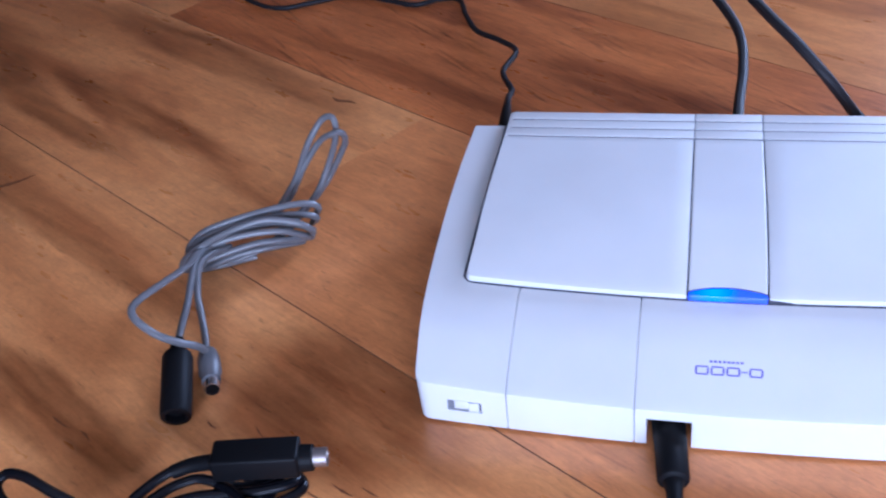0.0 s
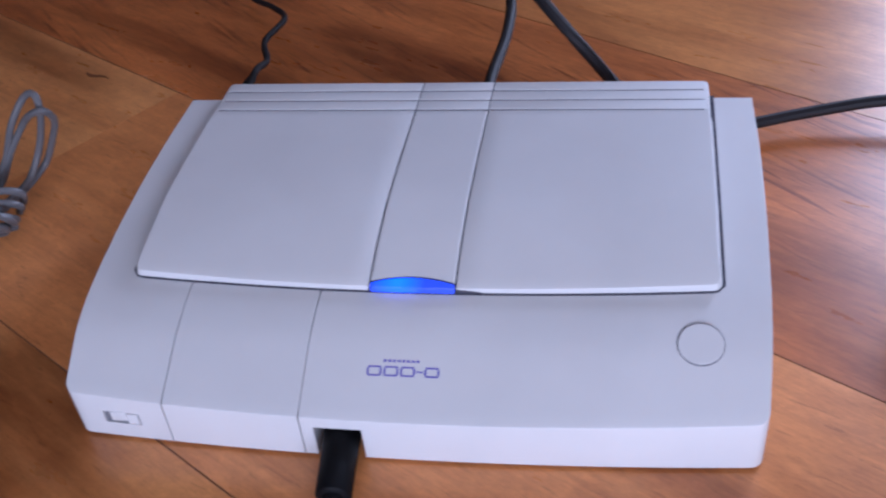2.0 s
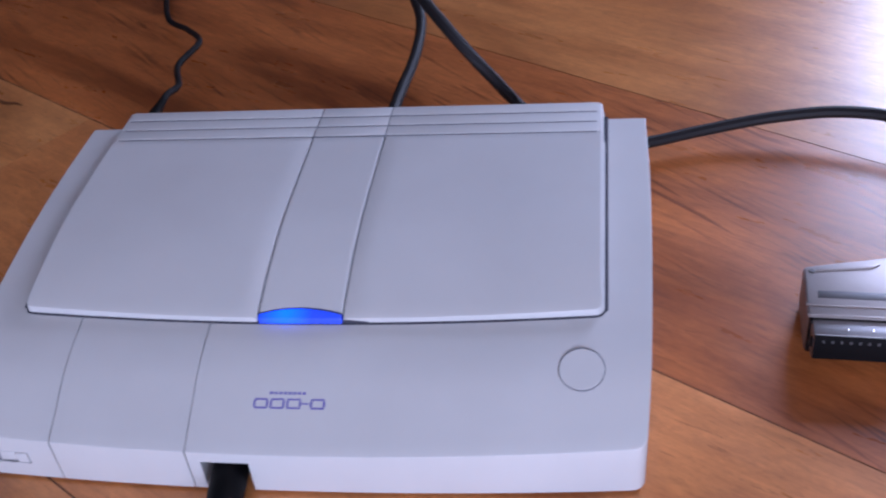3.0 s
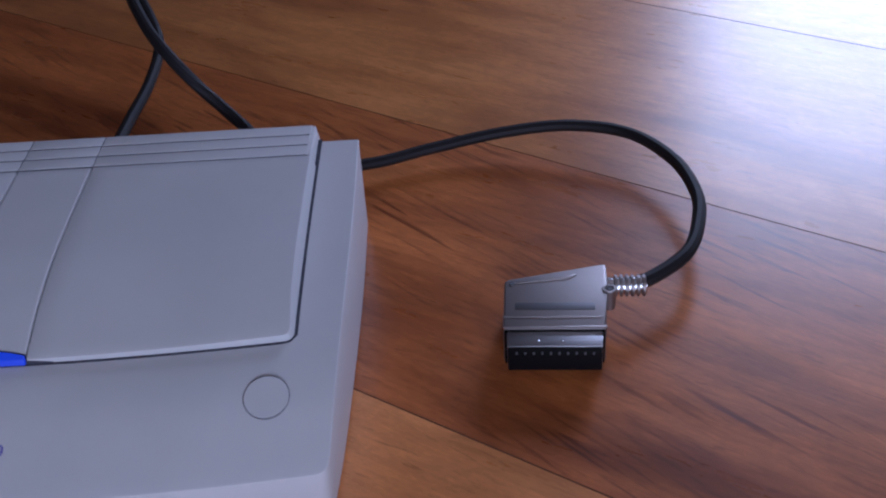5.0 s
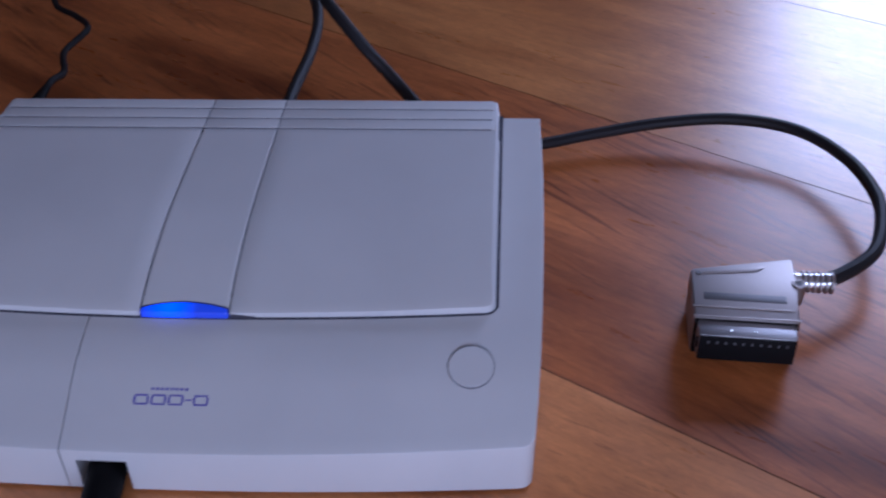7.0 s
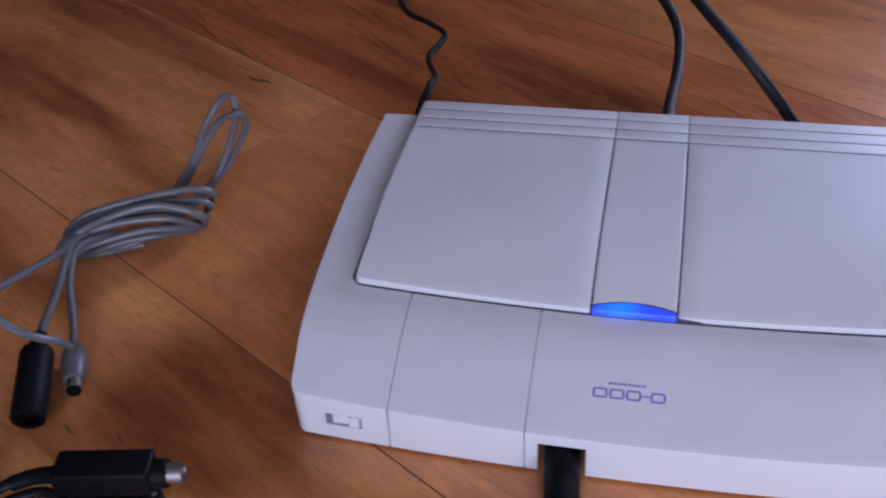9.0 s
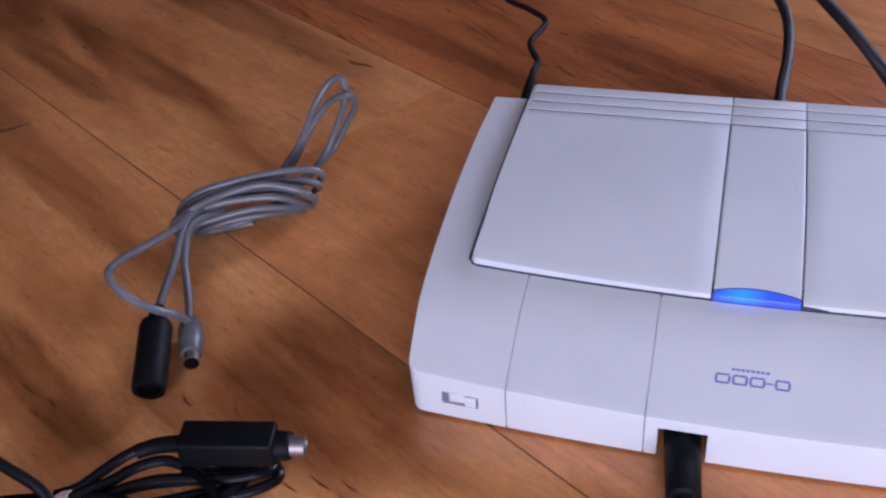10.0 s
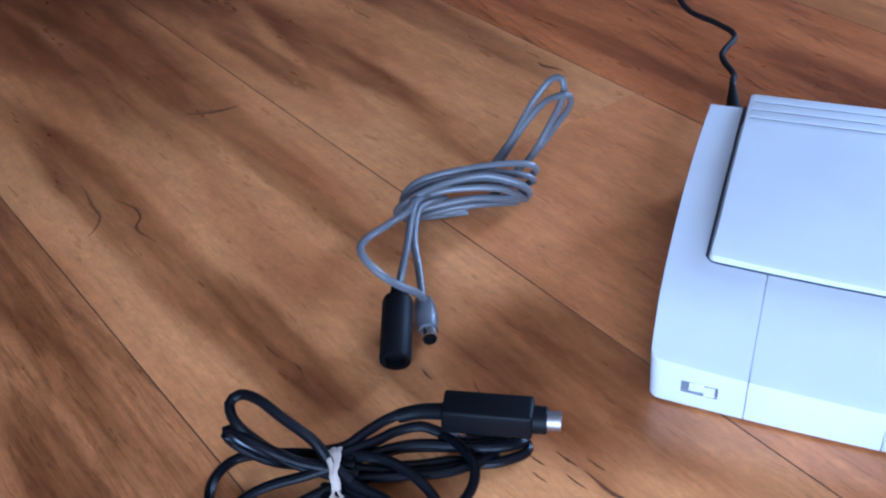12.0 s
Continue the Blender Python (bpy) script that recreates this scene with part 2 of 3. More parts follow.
def spline(points, step=0.0022):
    """Evenly fine points along a smooth line through the given ones."""
    p = [Vector(q) for q in points]
    p = [2 * p[0] - p[1]] + p + [2 * p[-1] - p[-2]]
    out = []
    for a, b, c, d in zip(p, p[1:], p[2:], p[3:]):
        k = max(2, int((c - b).length / step))
        for i in range(k):
            t = i / k
            out.append(0.5 * (2 * b + (c - a) * t + (2 * a - 5 * b + 4 * c - d) * t * t + (3 * b - a - 3 * c + d) * t ** 3))
    return out + [p[-2]]


def tube(bm, line, radius, sides=10, flat=1.0):
    """A round (or flattened) tube along a line of points; radius may be a function of 0..1 along it."""
    rings, up = [], Vector((0, 0, 1))
    for i, q in enumerate(line):
        d = (line[min(i + 1, len(line) - 1)] - line[max(i - 1, 0)]).normalized()
        side = d.cross(up)
        side = side.normalized() if side.length > 1e-4 else Vector((1, 0, 0))
        top = side.cross(d).normalized()
        r = radius(i / (len(line) - 1)) if callable(radius) else radius
        rings.append([bm.verts.new(q + r * (math.cos(a) * side + flat * math.sin(a) * top))
                      for a in (2 * math.pi * k / sides for k in range(sides))])
    for a, b in zip(rings, rings[1:]):
        for k in range(sides):
            bm.faces.new((a[k], a[(k + 1) % sides], b[(k + 1) % sides], b[k]))
    bm.faces.new(rings[0])
    bm.faces.new(rings[-1])
    return bm


def cable(name, points, radius, mat, parent, label="", floor=True):
    line = spline(points)
    if floor:
        for q in line:
            q.z = max(q.z, radius * 1.0)
    return part(name, tube(bmesh.new(), line, radius), mat, parent, label)


def turned(bm, profile, m=Matrix(), sides=24):
    """A body of revolution about local y; profile is (y, radius) pairs."""
    rings = [[bm.verts.new(m @ Vector((r * math.cos(a), y, r * math.sin(a)))) for a in (2 * math.pi * k / sides for k in range(sides))]
             for y, r in profile]
    for a, b in zip(rings, rings[1:]):
        for k in range(sides):
            bm.faces.new((a[k], a[(k + 1) % sides], b[(k + 1) % sides], b[k]))
    bm.faces.new(rings[0])
    bm.faces.new(rings[-1])
    return bm


def box(bm, x0, x1, y0, y1, z0, z1, bevel=0.0, segments=2):
    vs = [bm.verts.new((x, y, z)) for z in (z0, z1) for x, y in ((x0, y0), (x1, y0), (x1, y1), (x0, y1))]
    fs = [bm.faces.new([vs[i] for i in f]) for f in ((3, 2, 1, 0), (4, 5, 6, 7), (0, 1, 5, 4), (1, 2, 6, 5), (2, 3, 7, 6), (3, 0, 4, 7))]
    if bevel:
        bmesh.ops.bevel(bm, geom=list({e for f in fs for e in f.edges}), offset=bevel, segments=segments, profile=0.5, affect="EDGES")
    return bm


def prism(bm, plan, z0, z1, bevel=0.0, segments=2):
    low = [bm.verts.new((x, y, z0)) for x, y in plan]
    top = [bm.verts.new((x, y, z1)) for x, y in plan]
    k = len(plan)
    fs = [bm.faces.new(low[::-1]), bm.faces.new(top)] + [bm.faces.new((low[i], low[(i + 1) % k], top[(i + 1) % k], top[i])) for i in range(k)]
    if bevel:
        bmesh.ops.bevel(bm, geom=list({e for f in fs for e in f.edges}), offset=bevel, segments=segments, profile=0.5, affect="EDGES")
    return bm


def curve_of(stops):
    """Smooth interpolation through (position, height) stops."""
    xs, ys = [s[0] for s in stops], [s[1] for s in stops]

    def f(v):
        if v <= xs[0]:
            return ys[0] + (v - xs[0]) * (ys[1] - ys[0]) / (xs[1] - xs[0])
        if v >= xs[-1]:
            return ys[-1]
        i = max(k for k in range(len(xs) - 1) if xs[k] <= v)
        s = [(ys[min(k + 1, len(xs) - 1)] - ys[max(k - 1, 0)]) / (xs[min(k + 1, len(xs) - 1)] - xs[max(k - 1, 0)]) for k in (i, i + 1)]
        h = xs[i + 1] - xs[i]
        t = (v - xs[i]) / h
        return ((2 * t ** 3 - 3 * t * t + 1) * ys[i] + (t ** 3 - 2 * t * t + t) * h * s[0]
                + (3 * t * t - 2 * t ** 3) * ys[i + 1] + (t ** 3 - t * t) * h * s[1])
    return f


def sheet_solid(place, top, bottom, nu, nv, bevel=0.0012, segments=3):
    """A closed slab: place(u, v) gives x, y in plan, top(x, y) and bottom(x, y) its heights."""
    bm = bmesh.new()
    up, low = {}, {}
    for i in range(nu + 1):
        for j in range(nv + 1):
            x, y = place(i / nu, j / nv)
            up[i, j] = bm.verts.new((x, y, top(x, y)))
            if i in (0, nu) or j in (0, nv):
                low[i, j] = bm.verts.new((x, y, bottom(x, y)))
    for i in range(nu):
        for j in range(nv):
            bm.faces.new((up[i, j], up[i + 1, j], up[i + 1, j + 1], up[i, j + 1]))
    rim = [(i, 0) for i in range(nu)] + [(nu, j) for j in range(nv)] + [(i, nv) for i in range(nu, 0, -1)] + [(0, j) for j in range(nv, 0, -1)]
    for a, b in zip(rim, rim[1:] + rim[:1]):
        bm.faces.new((low[a], low[b], up[b], up[a]))
    bm.faces.new([low[a] for a in rim][::-1])
    if bevel:
        bmesh.ops.recalc_face_normals(bm, faces=bm.faces)
        sharp = [e for e in bm.edges if len(e.link_faces) == 2 and e.calc_face_angle() > radians(50)]
        bmesh.ops.bevel(bm, geom=sharp, offset=bevel, segments=segments, profile=0.5, affect="EDGES", clamp_overlap=True)
    return bm


def carved(bm, cutters, name, mat, smooth=32):
    """The mesh of bm with the cutters taken out of it."""
    body = new("work", mesh_of(bm, "work", mat, smooth))
    tools = []
    for c in cutters:
        tool = new("tool", mesh_of(c, "tool", mat))
        mod = body.modifiers.new("cut", "BOOLEAN")
        mod.operation, mod.solver, mod.object = "DIFFERENCE", "EXACT", tool
        tools.append(tool)
    bpy.context.view_layer.update()
    deps = bpy.context.evaluated_depsgraph_get()
    me = bpy.data.meshes.new_from_object(body.evaluated_get(deps))
    me.name = name
    for o in [body] + tools:
        bpy.data.objects.remove(o, do_unlink=True)
    me.set_sharp_from_angle(angle=radians(smooth))
    return me


# ---- room ----
X0, X1, Y0, Y1, H = -2.4, 2.8, -2.6, 2.4, 2.45


def wall_with_opening(name, along_x, at, thick, lo, hi, opening):
    bm = bmesh.new()
    a, b, z0, z1 = opening
    for u0, u1, w0, w1 in ((lo, a, 0, H), (b, hi, 0, H), (a, b, 0, z0), (a, b, z1, H)):
        if along_x:
            box(bm, u0, u1, at, at + thick, w0, w1)
        else:
            box(bm, at, at + thick, u0, u1, w0, w1)
    return tagged(part(name, bm, PAINT, None), "plain taupe painted plaster wall with a window opening", "wall", kind="structure")


wall_with_opening("wall_north", True, Y1, 0.2, X0, X1, NORTH)
wall_with_opening("wall_south", True, Y0 - 0.2, 0.2, X0, X1, SOUTH)
# east wall is out of view; dark so little light bounces from the right
tagged(part("wall_east", box(bmesh.new(), X1, X1 + 0.2, Y0 - 0.2, Y1 + 0.2, 0, H), DARK_PAINT, None), "unseen closing wall, kept dark to cut bounced light", "wall", kind="structure")
tagged(part("wall_west", box(bmesh.new(), X0 - 0.2, X0, Y0 - 0.2, Y1 + 0.2, 0, H), PAINT, None), "plain taupe painted plaster wall", "wall", kind="structure")
# added out of view: blocks part of the far window light at the left
tagged(part("shade_wall_far", box(bmesh.new(), X0, 0.42, 1.10, 1.25, 0, H), DARK_PAINT, None), "unseen dark wall added to block light from the far left floor", "wall", kind="structure")
# invented stub behind the camera, shades the left side from the near window
tagged(part("shade_wall_near", box(bmesh.new(), X0, -0.16, -1.10, -0.95, 0, H), PAINT, None), "unseen wall stub added to block near window light on the left", "wall", kind="structure")
tagged(part("ceiling", box(bmesh.new(), X0 - 0.2, X1 + 0.2, Y0 - 0.2, Y1 + 0.2, H, H + 0.15), PAINT, None), "plain painted ceiling", "ceiling", kind="structure")


def window(name, opening, y):
    a, b, z0, z1 = opening
    ob = tagged(thing(name, pose((a + b) / 2, y, z0), "white framed window in the wall", "window"), kind="structure")
    w, h = (b - a) / 2, z1 - z0
    for x in (-w, -0.025, w - 0.05):
        part("window_frame", box(bmesh.new(), x, x + 0.05, 0, 0.06, 0, h, 0.004), WHITE_FRAME, ob)
    for z in (0, h - 0.05):
        part("window_frame", box(bmesh.new(), -w + 0.05, w - 0.05, 0.005, 0.055, z, z + 0.05, 0.004), WHITE_FRAME, ob)
    return ob


window("window_1", NORTH, Y1 + 0.05)
window("window_2", SOUTH, Y0 - 0.12)

# ---- the console ----
PLASTIC_W = curve_of([(-0.006, 0.1318), (0.0, 0.1325), (0.03, 0.1346), (0.09, 0.1364), (0.14, 0.1368), (0.18, 0.1361)])
BODY_TOP = curve_of([(-0.006, 0.0207), (0.0, 0.0236), (0.012, 0.0296), (0.026, 0.0362), (0.047, 0.0412), (0.09, 0.0462), (0.13, 0.0487), (0.18, 0.0503)])
LID_TOP = curve_of([(0.044, 0.0428), (0.049, 0.0448), (0.055, 0.0466), (0.067, 0.0498), (0.082, 0.0526), (0.097, 0.0544), (0.115, 0.0553), (0.134, 0.0558), (0.160, 0.0562), (0.186, 0.0563)])


def front_y(x):
    return -0.0055 * (1 - (x / 0.131) ** 2)


def lid_front(x):
    y = 0.0452 + 0.0048 * (x / 0.118) ** 2
    over = max(0.0, min(0.0035, abs(x) - 0.1147))
    return y + 0.0035 - math.sqrt(max(0.0, 0.0035 ** 2 - over ** 2))


console = thing("game_console", pose(0, 0, 0), "off-white plastic disc game console with a glowing blue lens", "game console")


def body_plan(u, v):
    s = math.sin(math.pi * (u - 0.5))
    over = max(0.0, 0.0040 - 0.131 * (1 - abs(s)))
    near = front_y(0.131 * s) + 0.0040 - math.sqrt(0.0040 ** 2 - over ** 2)
    y = near + (0.179 - near) * v
    return s * PLASTIC_W(y), y


def groove(x):
    """Cutter for a parting line across the front slope and down the front face."""
    bm = sheet_solid(lambda u, v: (x - 0.0003 + 0.0006 * u, -0.012 + 0.060 * v), lambda a, b: 0.07,
                     lambda a, b: -0.01 if b < front_y(x) + 0.0014 else BODY_TOP(b) - 0.0013, 1, 60, 0)
    return bm


cutters = [groove(-0.0915), groove(-0.0368),
           box(bmesh.new(), -0.0317, -0.0130, -0.02, 0.012, -0.01, 0.0163),
           box(bmesh.new(), -0.1185, -0.1030, -0.02, 0.0024, 0.0088, 0.0150)]
hull = sheet_solid(body_plan, lambda x, y: BODY_TOP(y), lambda x, y: 0.0015, 44, 40, 0.0014)
for v in hull.verts:
    low = max(0.0, 1 - v.co.z / 0.025)
    v.co.x *= 1 - 0.006 * low
body = new("body", carved(hull, cutters, "body", SHELL))
body.parent = console
for x, y in ((-0.11, 0.015), (0.11, 0.015), (-0.11, 0.16), (0.11, 0.16)):
    part("rubber_foot", turned(bmesh.new(), [(0, 0.007), (0.0015, 0.0075), (0.0025, 0.0075)], pose(x, y, 0, 90, 0, 0), 20), RUBBER, console, "small black rubber foot")
# dark bed: its colour paints the shadow line round the lid and under its joints
lid_bed = part("lid_bed", sheet_solid(lambda u, v: ((2 * u - 1) * 0.1191, lid_front(0.1191 * (2 * u - 1)) - 0.0009 + (0.181 - lid_front(0.1191 * (2 * u - 1))) * v),
                                      lambda x, y: BODY_TOP(y) + 0.0003, lambda x, y: BODY_TOP(y) - 0.003, 90, 24, 0), GAP, console, "dark shadow gap round the lid")
part("lid_core", sheet_solid(lambda u, v: ((2 * u - 1) * 0.1140, 0.0535 + 0.1290 * v), lambda x, y: LID_TOP(y) - 0.0013, lambda x, y: BODY_TOP(y) - 0.001, 20, 20, 0), SEAM, lid_bed)

# dark strip almost flush with the ribs, paints the shade of their grooves
part("rib_bed", sheet_solid(lambda u, v: ((2 * u - 1) * 0.1140, 0.1572 + 0.0258 * v), lambda x, y: LID_TOP(y) - 0.0001, lambda x, y: BODY_TOP(0.18) - 0.001, 2, 6, 0), SEAM, lid_bed)

lid = new("lid", None)
lid.parent = console
lid["label"] = "raised off-white lid with a centre strip and ribs"


def drafted(bm):
    """Lean the outer flanks of the lid inwards towards its top."""
    for v in bm.verts:
        out = abs(v.co.x) - 0.1142
        if out > 0:
            rise = min(1.0, max(0.0, (v.co.z - BODY_TOP(v.co.y)) / 0.0062))
            v.co.x = math.copysign(0.1142 + out * (1 - 0.55 * rise), v.co.x)
    return bm


def lid_piece(name, x0, x1, y1, parent):
    def plan(u, v):
        e = u if x0 > 0 else 1 - u
        e = 1 - (1 - e) ** 2.2 if name == "lid_panel" else e
        x = x0 + (x1 - x0) * (e if x0 > 0 else 1 - e)
        return x, lid_front(x) + (y1 - lid_front(x)) * v
    return part(name, drafted(sheet_solid(plan, lambda x, y: LID_TOP(y), lambda x, y: BODY_TOP(y) - 0.001, 24, 26, 0.0008 if name == "lid_panel" else 0.0004, 2)), SHELL, parent)


lid_piece("lid_panel", -0.1182, -0.0176, 0.1578, lid)
lid_piece("lid_panel", 0.0176, 0.1182, 0.1578, lid)
lid_piece("centre_strip", -0.0168, 0.0168, 0.1578, lid)
for k in range(3):
    ya = 0.1590 + 0.0087 * k
    for x0, x1 in ((-0.1148, -0.0174), (-0.0168, 0.0168), (0.0174, 0.1148)):
        part("rib", sheet_solid(lambda u, v: (x0 + (x1 - x0) * u, ya + 0.0075 * v), lambda x, y: LID_TOP(y) + 0.0001, lambda x, y: BODY_TOP(0.18) - 0.004, 2, 2, 0.0002), SHELL, lid)
for s in (-1, 1):
    part("lid_edge", drafted(box(bmesh.new(), s * 0.1164 - 0.0018, s * 0.1164 + 0.0018, 0.1580, 0.1838, 0.045, 0.0559, 0.0003)), SHELL, lid)
# dark wedge painted in for the shade of the notch
part("finger_notch", sheet_solid(lambda u, v: (0.0172 + 0.0100 * u, lid_front(0.0172 + 0.0100 * u) - 0.0003 + 0.0020 * v), lambda x, y: LID_TOP(0.0452) - 0.0004 - 0.0012 * (x - 0.0172) / 0.01, lambda x, y: BODY_TOP(y) - 0.001, 6, 2, 0), GAP, lid_bed)


def lens_plan(u, v):
    x = (2 * u - 1) * 0.0168
    back = 0.0465 + 0.0024 * (1 - (x / 0.0168) ** 2)
    return x, 0.0446 + (back - 0.0446) * v


def lens_gap_plan(u, v):
    x, y = lens_plan(u, 1.0)
    return x * 1.012, 0.0462 + (y + 0.0005 - 0.0462) * v


part("lens_gap", sheet_solid(lens_gap_plan, lambda x, y: LID_TOP(y) + 0.00025, lambda x, y: BODY_TOP(y) - 0.001, 20, 3, 0), GAP, console, "dark joint round the lens")
part("status_lens", sheet_solid(lens_plan, lambda x, y: LID_TOP(y) + 0.0007, lambda x, y: BODY_TOP(y) - 0.001, 16, 4, 0.0005), LAMP, console, "glowing blue lens-shaped status window")

# round eject button on the front slope
slope = math.atan2(BODY_TOP(0.034) - BODY_TOP(0.018), 0.016)
at_button = Matrix.Translation((0.1095, 0.0262, BODY_TOP(0.0262))) @ Matrix.Rotation(slope, 4, "X") @ pose(0, 0, 0, 90, 0, 0)
part("button_gap", turned(bmesh.new(), [(-0.003, 0.0086), (0.00020, 0.0086), (0.00025, 0.0085), (0.00025, 0.0082)], at_button, 48), SEAM, console, "dark ring gap round the button")
part("eject_button", turned(bmesh.new(), [(-0.003, 0.0083), (0.0002, 0.0083), (0.0004, 0.0081), (0.0004, 0.0040), (0.00042, 0.0001)], at_button, 48), SHELL, console, "flush round off-white button")

# sliding switch in the slot of the front face
fy = front_y(-0.110)
part("power_switch", box(bmesh.new(), -0.1152, -0.1088, fy - 0.0003, fy + 0.003, 0.0106, 0.0152, 0.0003), SHELL, console, "small off-white sliding switch")
part("slot_back", box(bmesh.new(), -0.1184, -0.1031, fy + 0.0012, fy + 0.0030, 0.0089, 0.0149), SEAM, console, "dark switch slot")
part("switch_mark", box(bmesh.new(), -0.1089, -0.1043, fy + 0.0001, fy + 0.003, 0.0086, 0.0138, 0.0002), SHELL, console)
# controller socket behind the plug
part("controller_socket", box(bmesh.new(), -0.0316, -0.0131, 0.0085, 0.0118, 0.0016, 0.0162), GREY_PVC, console, "grey recessed controller socket")


# printed marks in violet, as plain shapes
def printed(x0, x1, y0, y1):
    y0, y1 = y0 + 0.0018, y1 + 0.0018
    part("printed_mark", sheet_solid(lambda u, v: (x0 + (x1 - x0) * u, y0 + (y1 - y0) * v), lambda x, y: BODY_TOP(y) + 0.00008, lambda x, y: BODY_TOP(y) - 0.0003, 1, 2, 0), INK, console)


for x0 in (-0.0128, -0.0064, 0.0000, 0.0092):
    printed(x0 + 0.0004, x0 + 0.0054, 0.0118, 0.0124)
    printed(x0, x0 + 0.0009, 0.0095, 0.0117)
    printed(x0 + 0.0049, x0 + 0.0058, 0.0095, 0.0117)
    printed(x0 + 0.0004, x0 + 0.0054, 0.0088, 0.0094)
printed(0.0062, 0.0088, 0.0104, 0.0109)
for k in range(8):
    printed(-0.0068 + 0.0018 * k, -0.0068 + 0.0018 * k + 0.0012, 0.0138, 0.0147)

# ---- controller plug in the front socket ----
plug = thing("controller_plug", pose(-0.0224, -0.001, 0.0085), "black moulded controller plug pushed into the front socket", "cable plug")
lean = pose(0, 0, 0, 3, 0, 6)
part("plug_body", tube(bmesh.new(), [lean @ Vector((0, y, 0)) for y in (0.008, 0.006, 0.0, -0.007, -0.012, -0.018, -0.028, -0.0290, -0.0298)],
                       lambda s: (0.0074 - 0.0010 * s) if s < 0.85 else 0.0064 - 0.012 * (s - 0.85), 24), RUBBER, plug)
part("collar", tube(bmesh.new(), [lean @ Vector((0, y, 0)) for y in (-0.0295, -0.031, -0.0345, -0.040)], lambda s: 0.0044 - 0.0014 * s, 18), RUBBER, plug)
cable("cord", [lean @ Vector((0, -0.038, 0)), (0.005, -0.058, -0.0062), (0.004, -0.09, -0.0064), (-0.008, -0.15, -0.0064), (-0.03, -0.24, -0.0064), (-0.02, -0.34, -0.0064)], 0.0021, PVC, plug, "black round cord", floor=False)

# ---- cables behind ----
power = thing("power_cord", pose(-0.118, 0.182, 0), "thin black power cord kinked across the floor", "cable")
O = Vector((-0.118, 0.182, 0))


def rel(points, o):
    return [Vector(p) - o for p in points]


part("dc_plug", tube(bmesh.new(), rel(spline([(-0.119, 0.176, 0.030), (-0.124, 0.200, 0.029), (-0.128, 0.225, 0.028), (-0.1315, 0.252, 0.025)], 0.006), O),
                     lambda s: 0.0055 if s < 0.35 else 0.0055 - 0.0054 * (s - 0.35), 16), RUBBER, power, "black moulded plug")
cable("cord", rel([(-0.131, 0.248, 0.0252), (-0.1325, 0.262, 0.0235), (-0.134, 0.282, 0.018), (-0.145, 0.313, 0.015), (-0.141, 0.344, 0.015), (-0.156, 0.366, 0.013),
                   (-0.177, 0.388, 0.010), (-0.193, 0.425, 0.006), (-0.206, 0.462, 0.003), (-0.222, 0.464, 0.003), (-0.240, 0.453, 0.003), (-0.262, 0.461, 0.003), (-0.298, 0.474, 0.003), (-0.332, 0.458, 0.003),
                   (-0.352, 0.449, 0.003), (-0.374, 0.456, 0.003), (-0.398, 0.480, 0.003), (-0.40, 0.53, 0.003), (-0.34, 0.60, 0.003), (-0.2, 0.75, 0.003)], O), 0.0020, MATT_PVC, power, "thin black cord")

scart = thing("scart_lead", pose(0.2185, 0.074, 0), "black video lead with a metal plug lying on the floor", "cable")
S = Vector((0.2185, 0.074, 0))
cable("cord", rel([(0.006, 0.176, 0.030), (0.007, 0.239, 0.029), (0.010, 0.285, 0.030), (0.009, 0.322, 0.034), (0.001, 0.346, 0.041), (-0.020, 0.390, 0.050), (-0.050, 0.460, 0.058),
                   (-0.085, 0.560, 0.060), (-0.075, 0.620, 0.068), (-0.045, 0.540, 0.080), (-0.020, 0.400, 0.082), (0.004, 0.310, 0.079), (0.022, 0.266, 0.075), (0.036, 0.244, 0.069), (0.050, 0.233, 0.057), (0.062, 0.232, 0.042), (0.072, 0.232, 0.029), (0.086, 0.222, 0.020),
                   (0.110, 0.217, 0.012), (0.137, 0.2235, 0.0085), (0.168, 0.2340, 0.0090), (0.205, 0.2405, 0.0122), (0.240, 0.2390, 0.0152), (0.270, 0.2265, 0.0160),
                   (0.288, 0.199, 0.0165), (0.2932, 0.168, 0.0175), (0.290, 0.145, 0.0175), (0.281, 0.123, 0.017), (0.264, 0.109, 0.0155), (0.252, 0.1045, 0.015)], S), 0.0032, MATT_PVC, scart, "thick black round cord")
turn = pose(0, 0, 0, 0, 0, -4)


def scart_part(name, bm, mat, label="", parent=None):
    bm.transform(turn)
    return part(name, bm, mat, parent or scart, label)


hood = scart_part("hood", prism(bmesh.new(), [(-0.0212, 0), (0.0206, 0), (0.0208, 0.0205), (0.0226, 0.0270), (0.0224, 0.0405), (0.0210, 0.0410), (-0.0195, 0.0308), (-0.0212, 0.0292)], 0.0012, 0.0206, 0.0010, 3), SATIN, "plated metal plug hood")
scart_part("label_recess", box(bmesh.new(), -0.0165, 0.0165, 0.0105, 0.0150, 0.0203, 0.0208, 0.0002), RECESS, "dark label recess", hood)
scart_part("front_ridge", box(bmesh.new(), -0.0214, 0.0190, 0.0056, 0.0062, 0.0202, 0.0211, 0.0002), SATIN, "", hood)
scart_part("front_ridge", box(bmesh.new(), -0.0214, 0.0207, -0.0003, 0.0004, 0.0200, 0.0210, 0.0002), SATIN, "", hood)
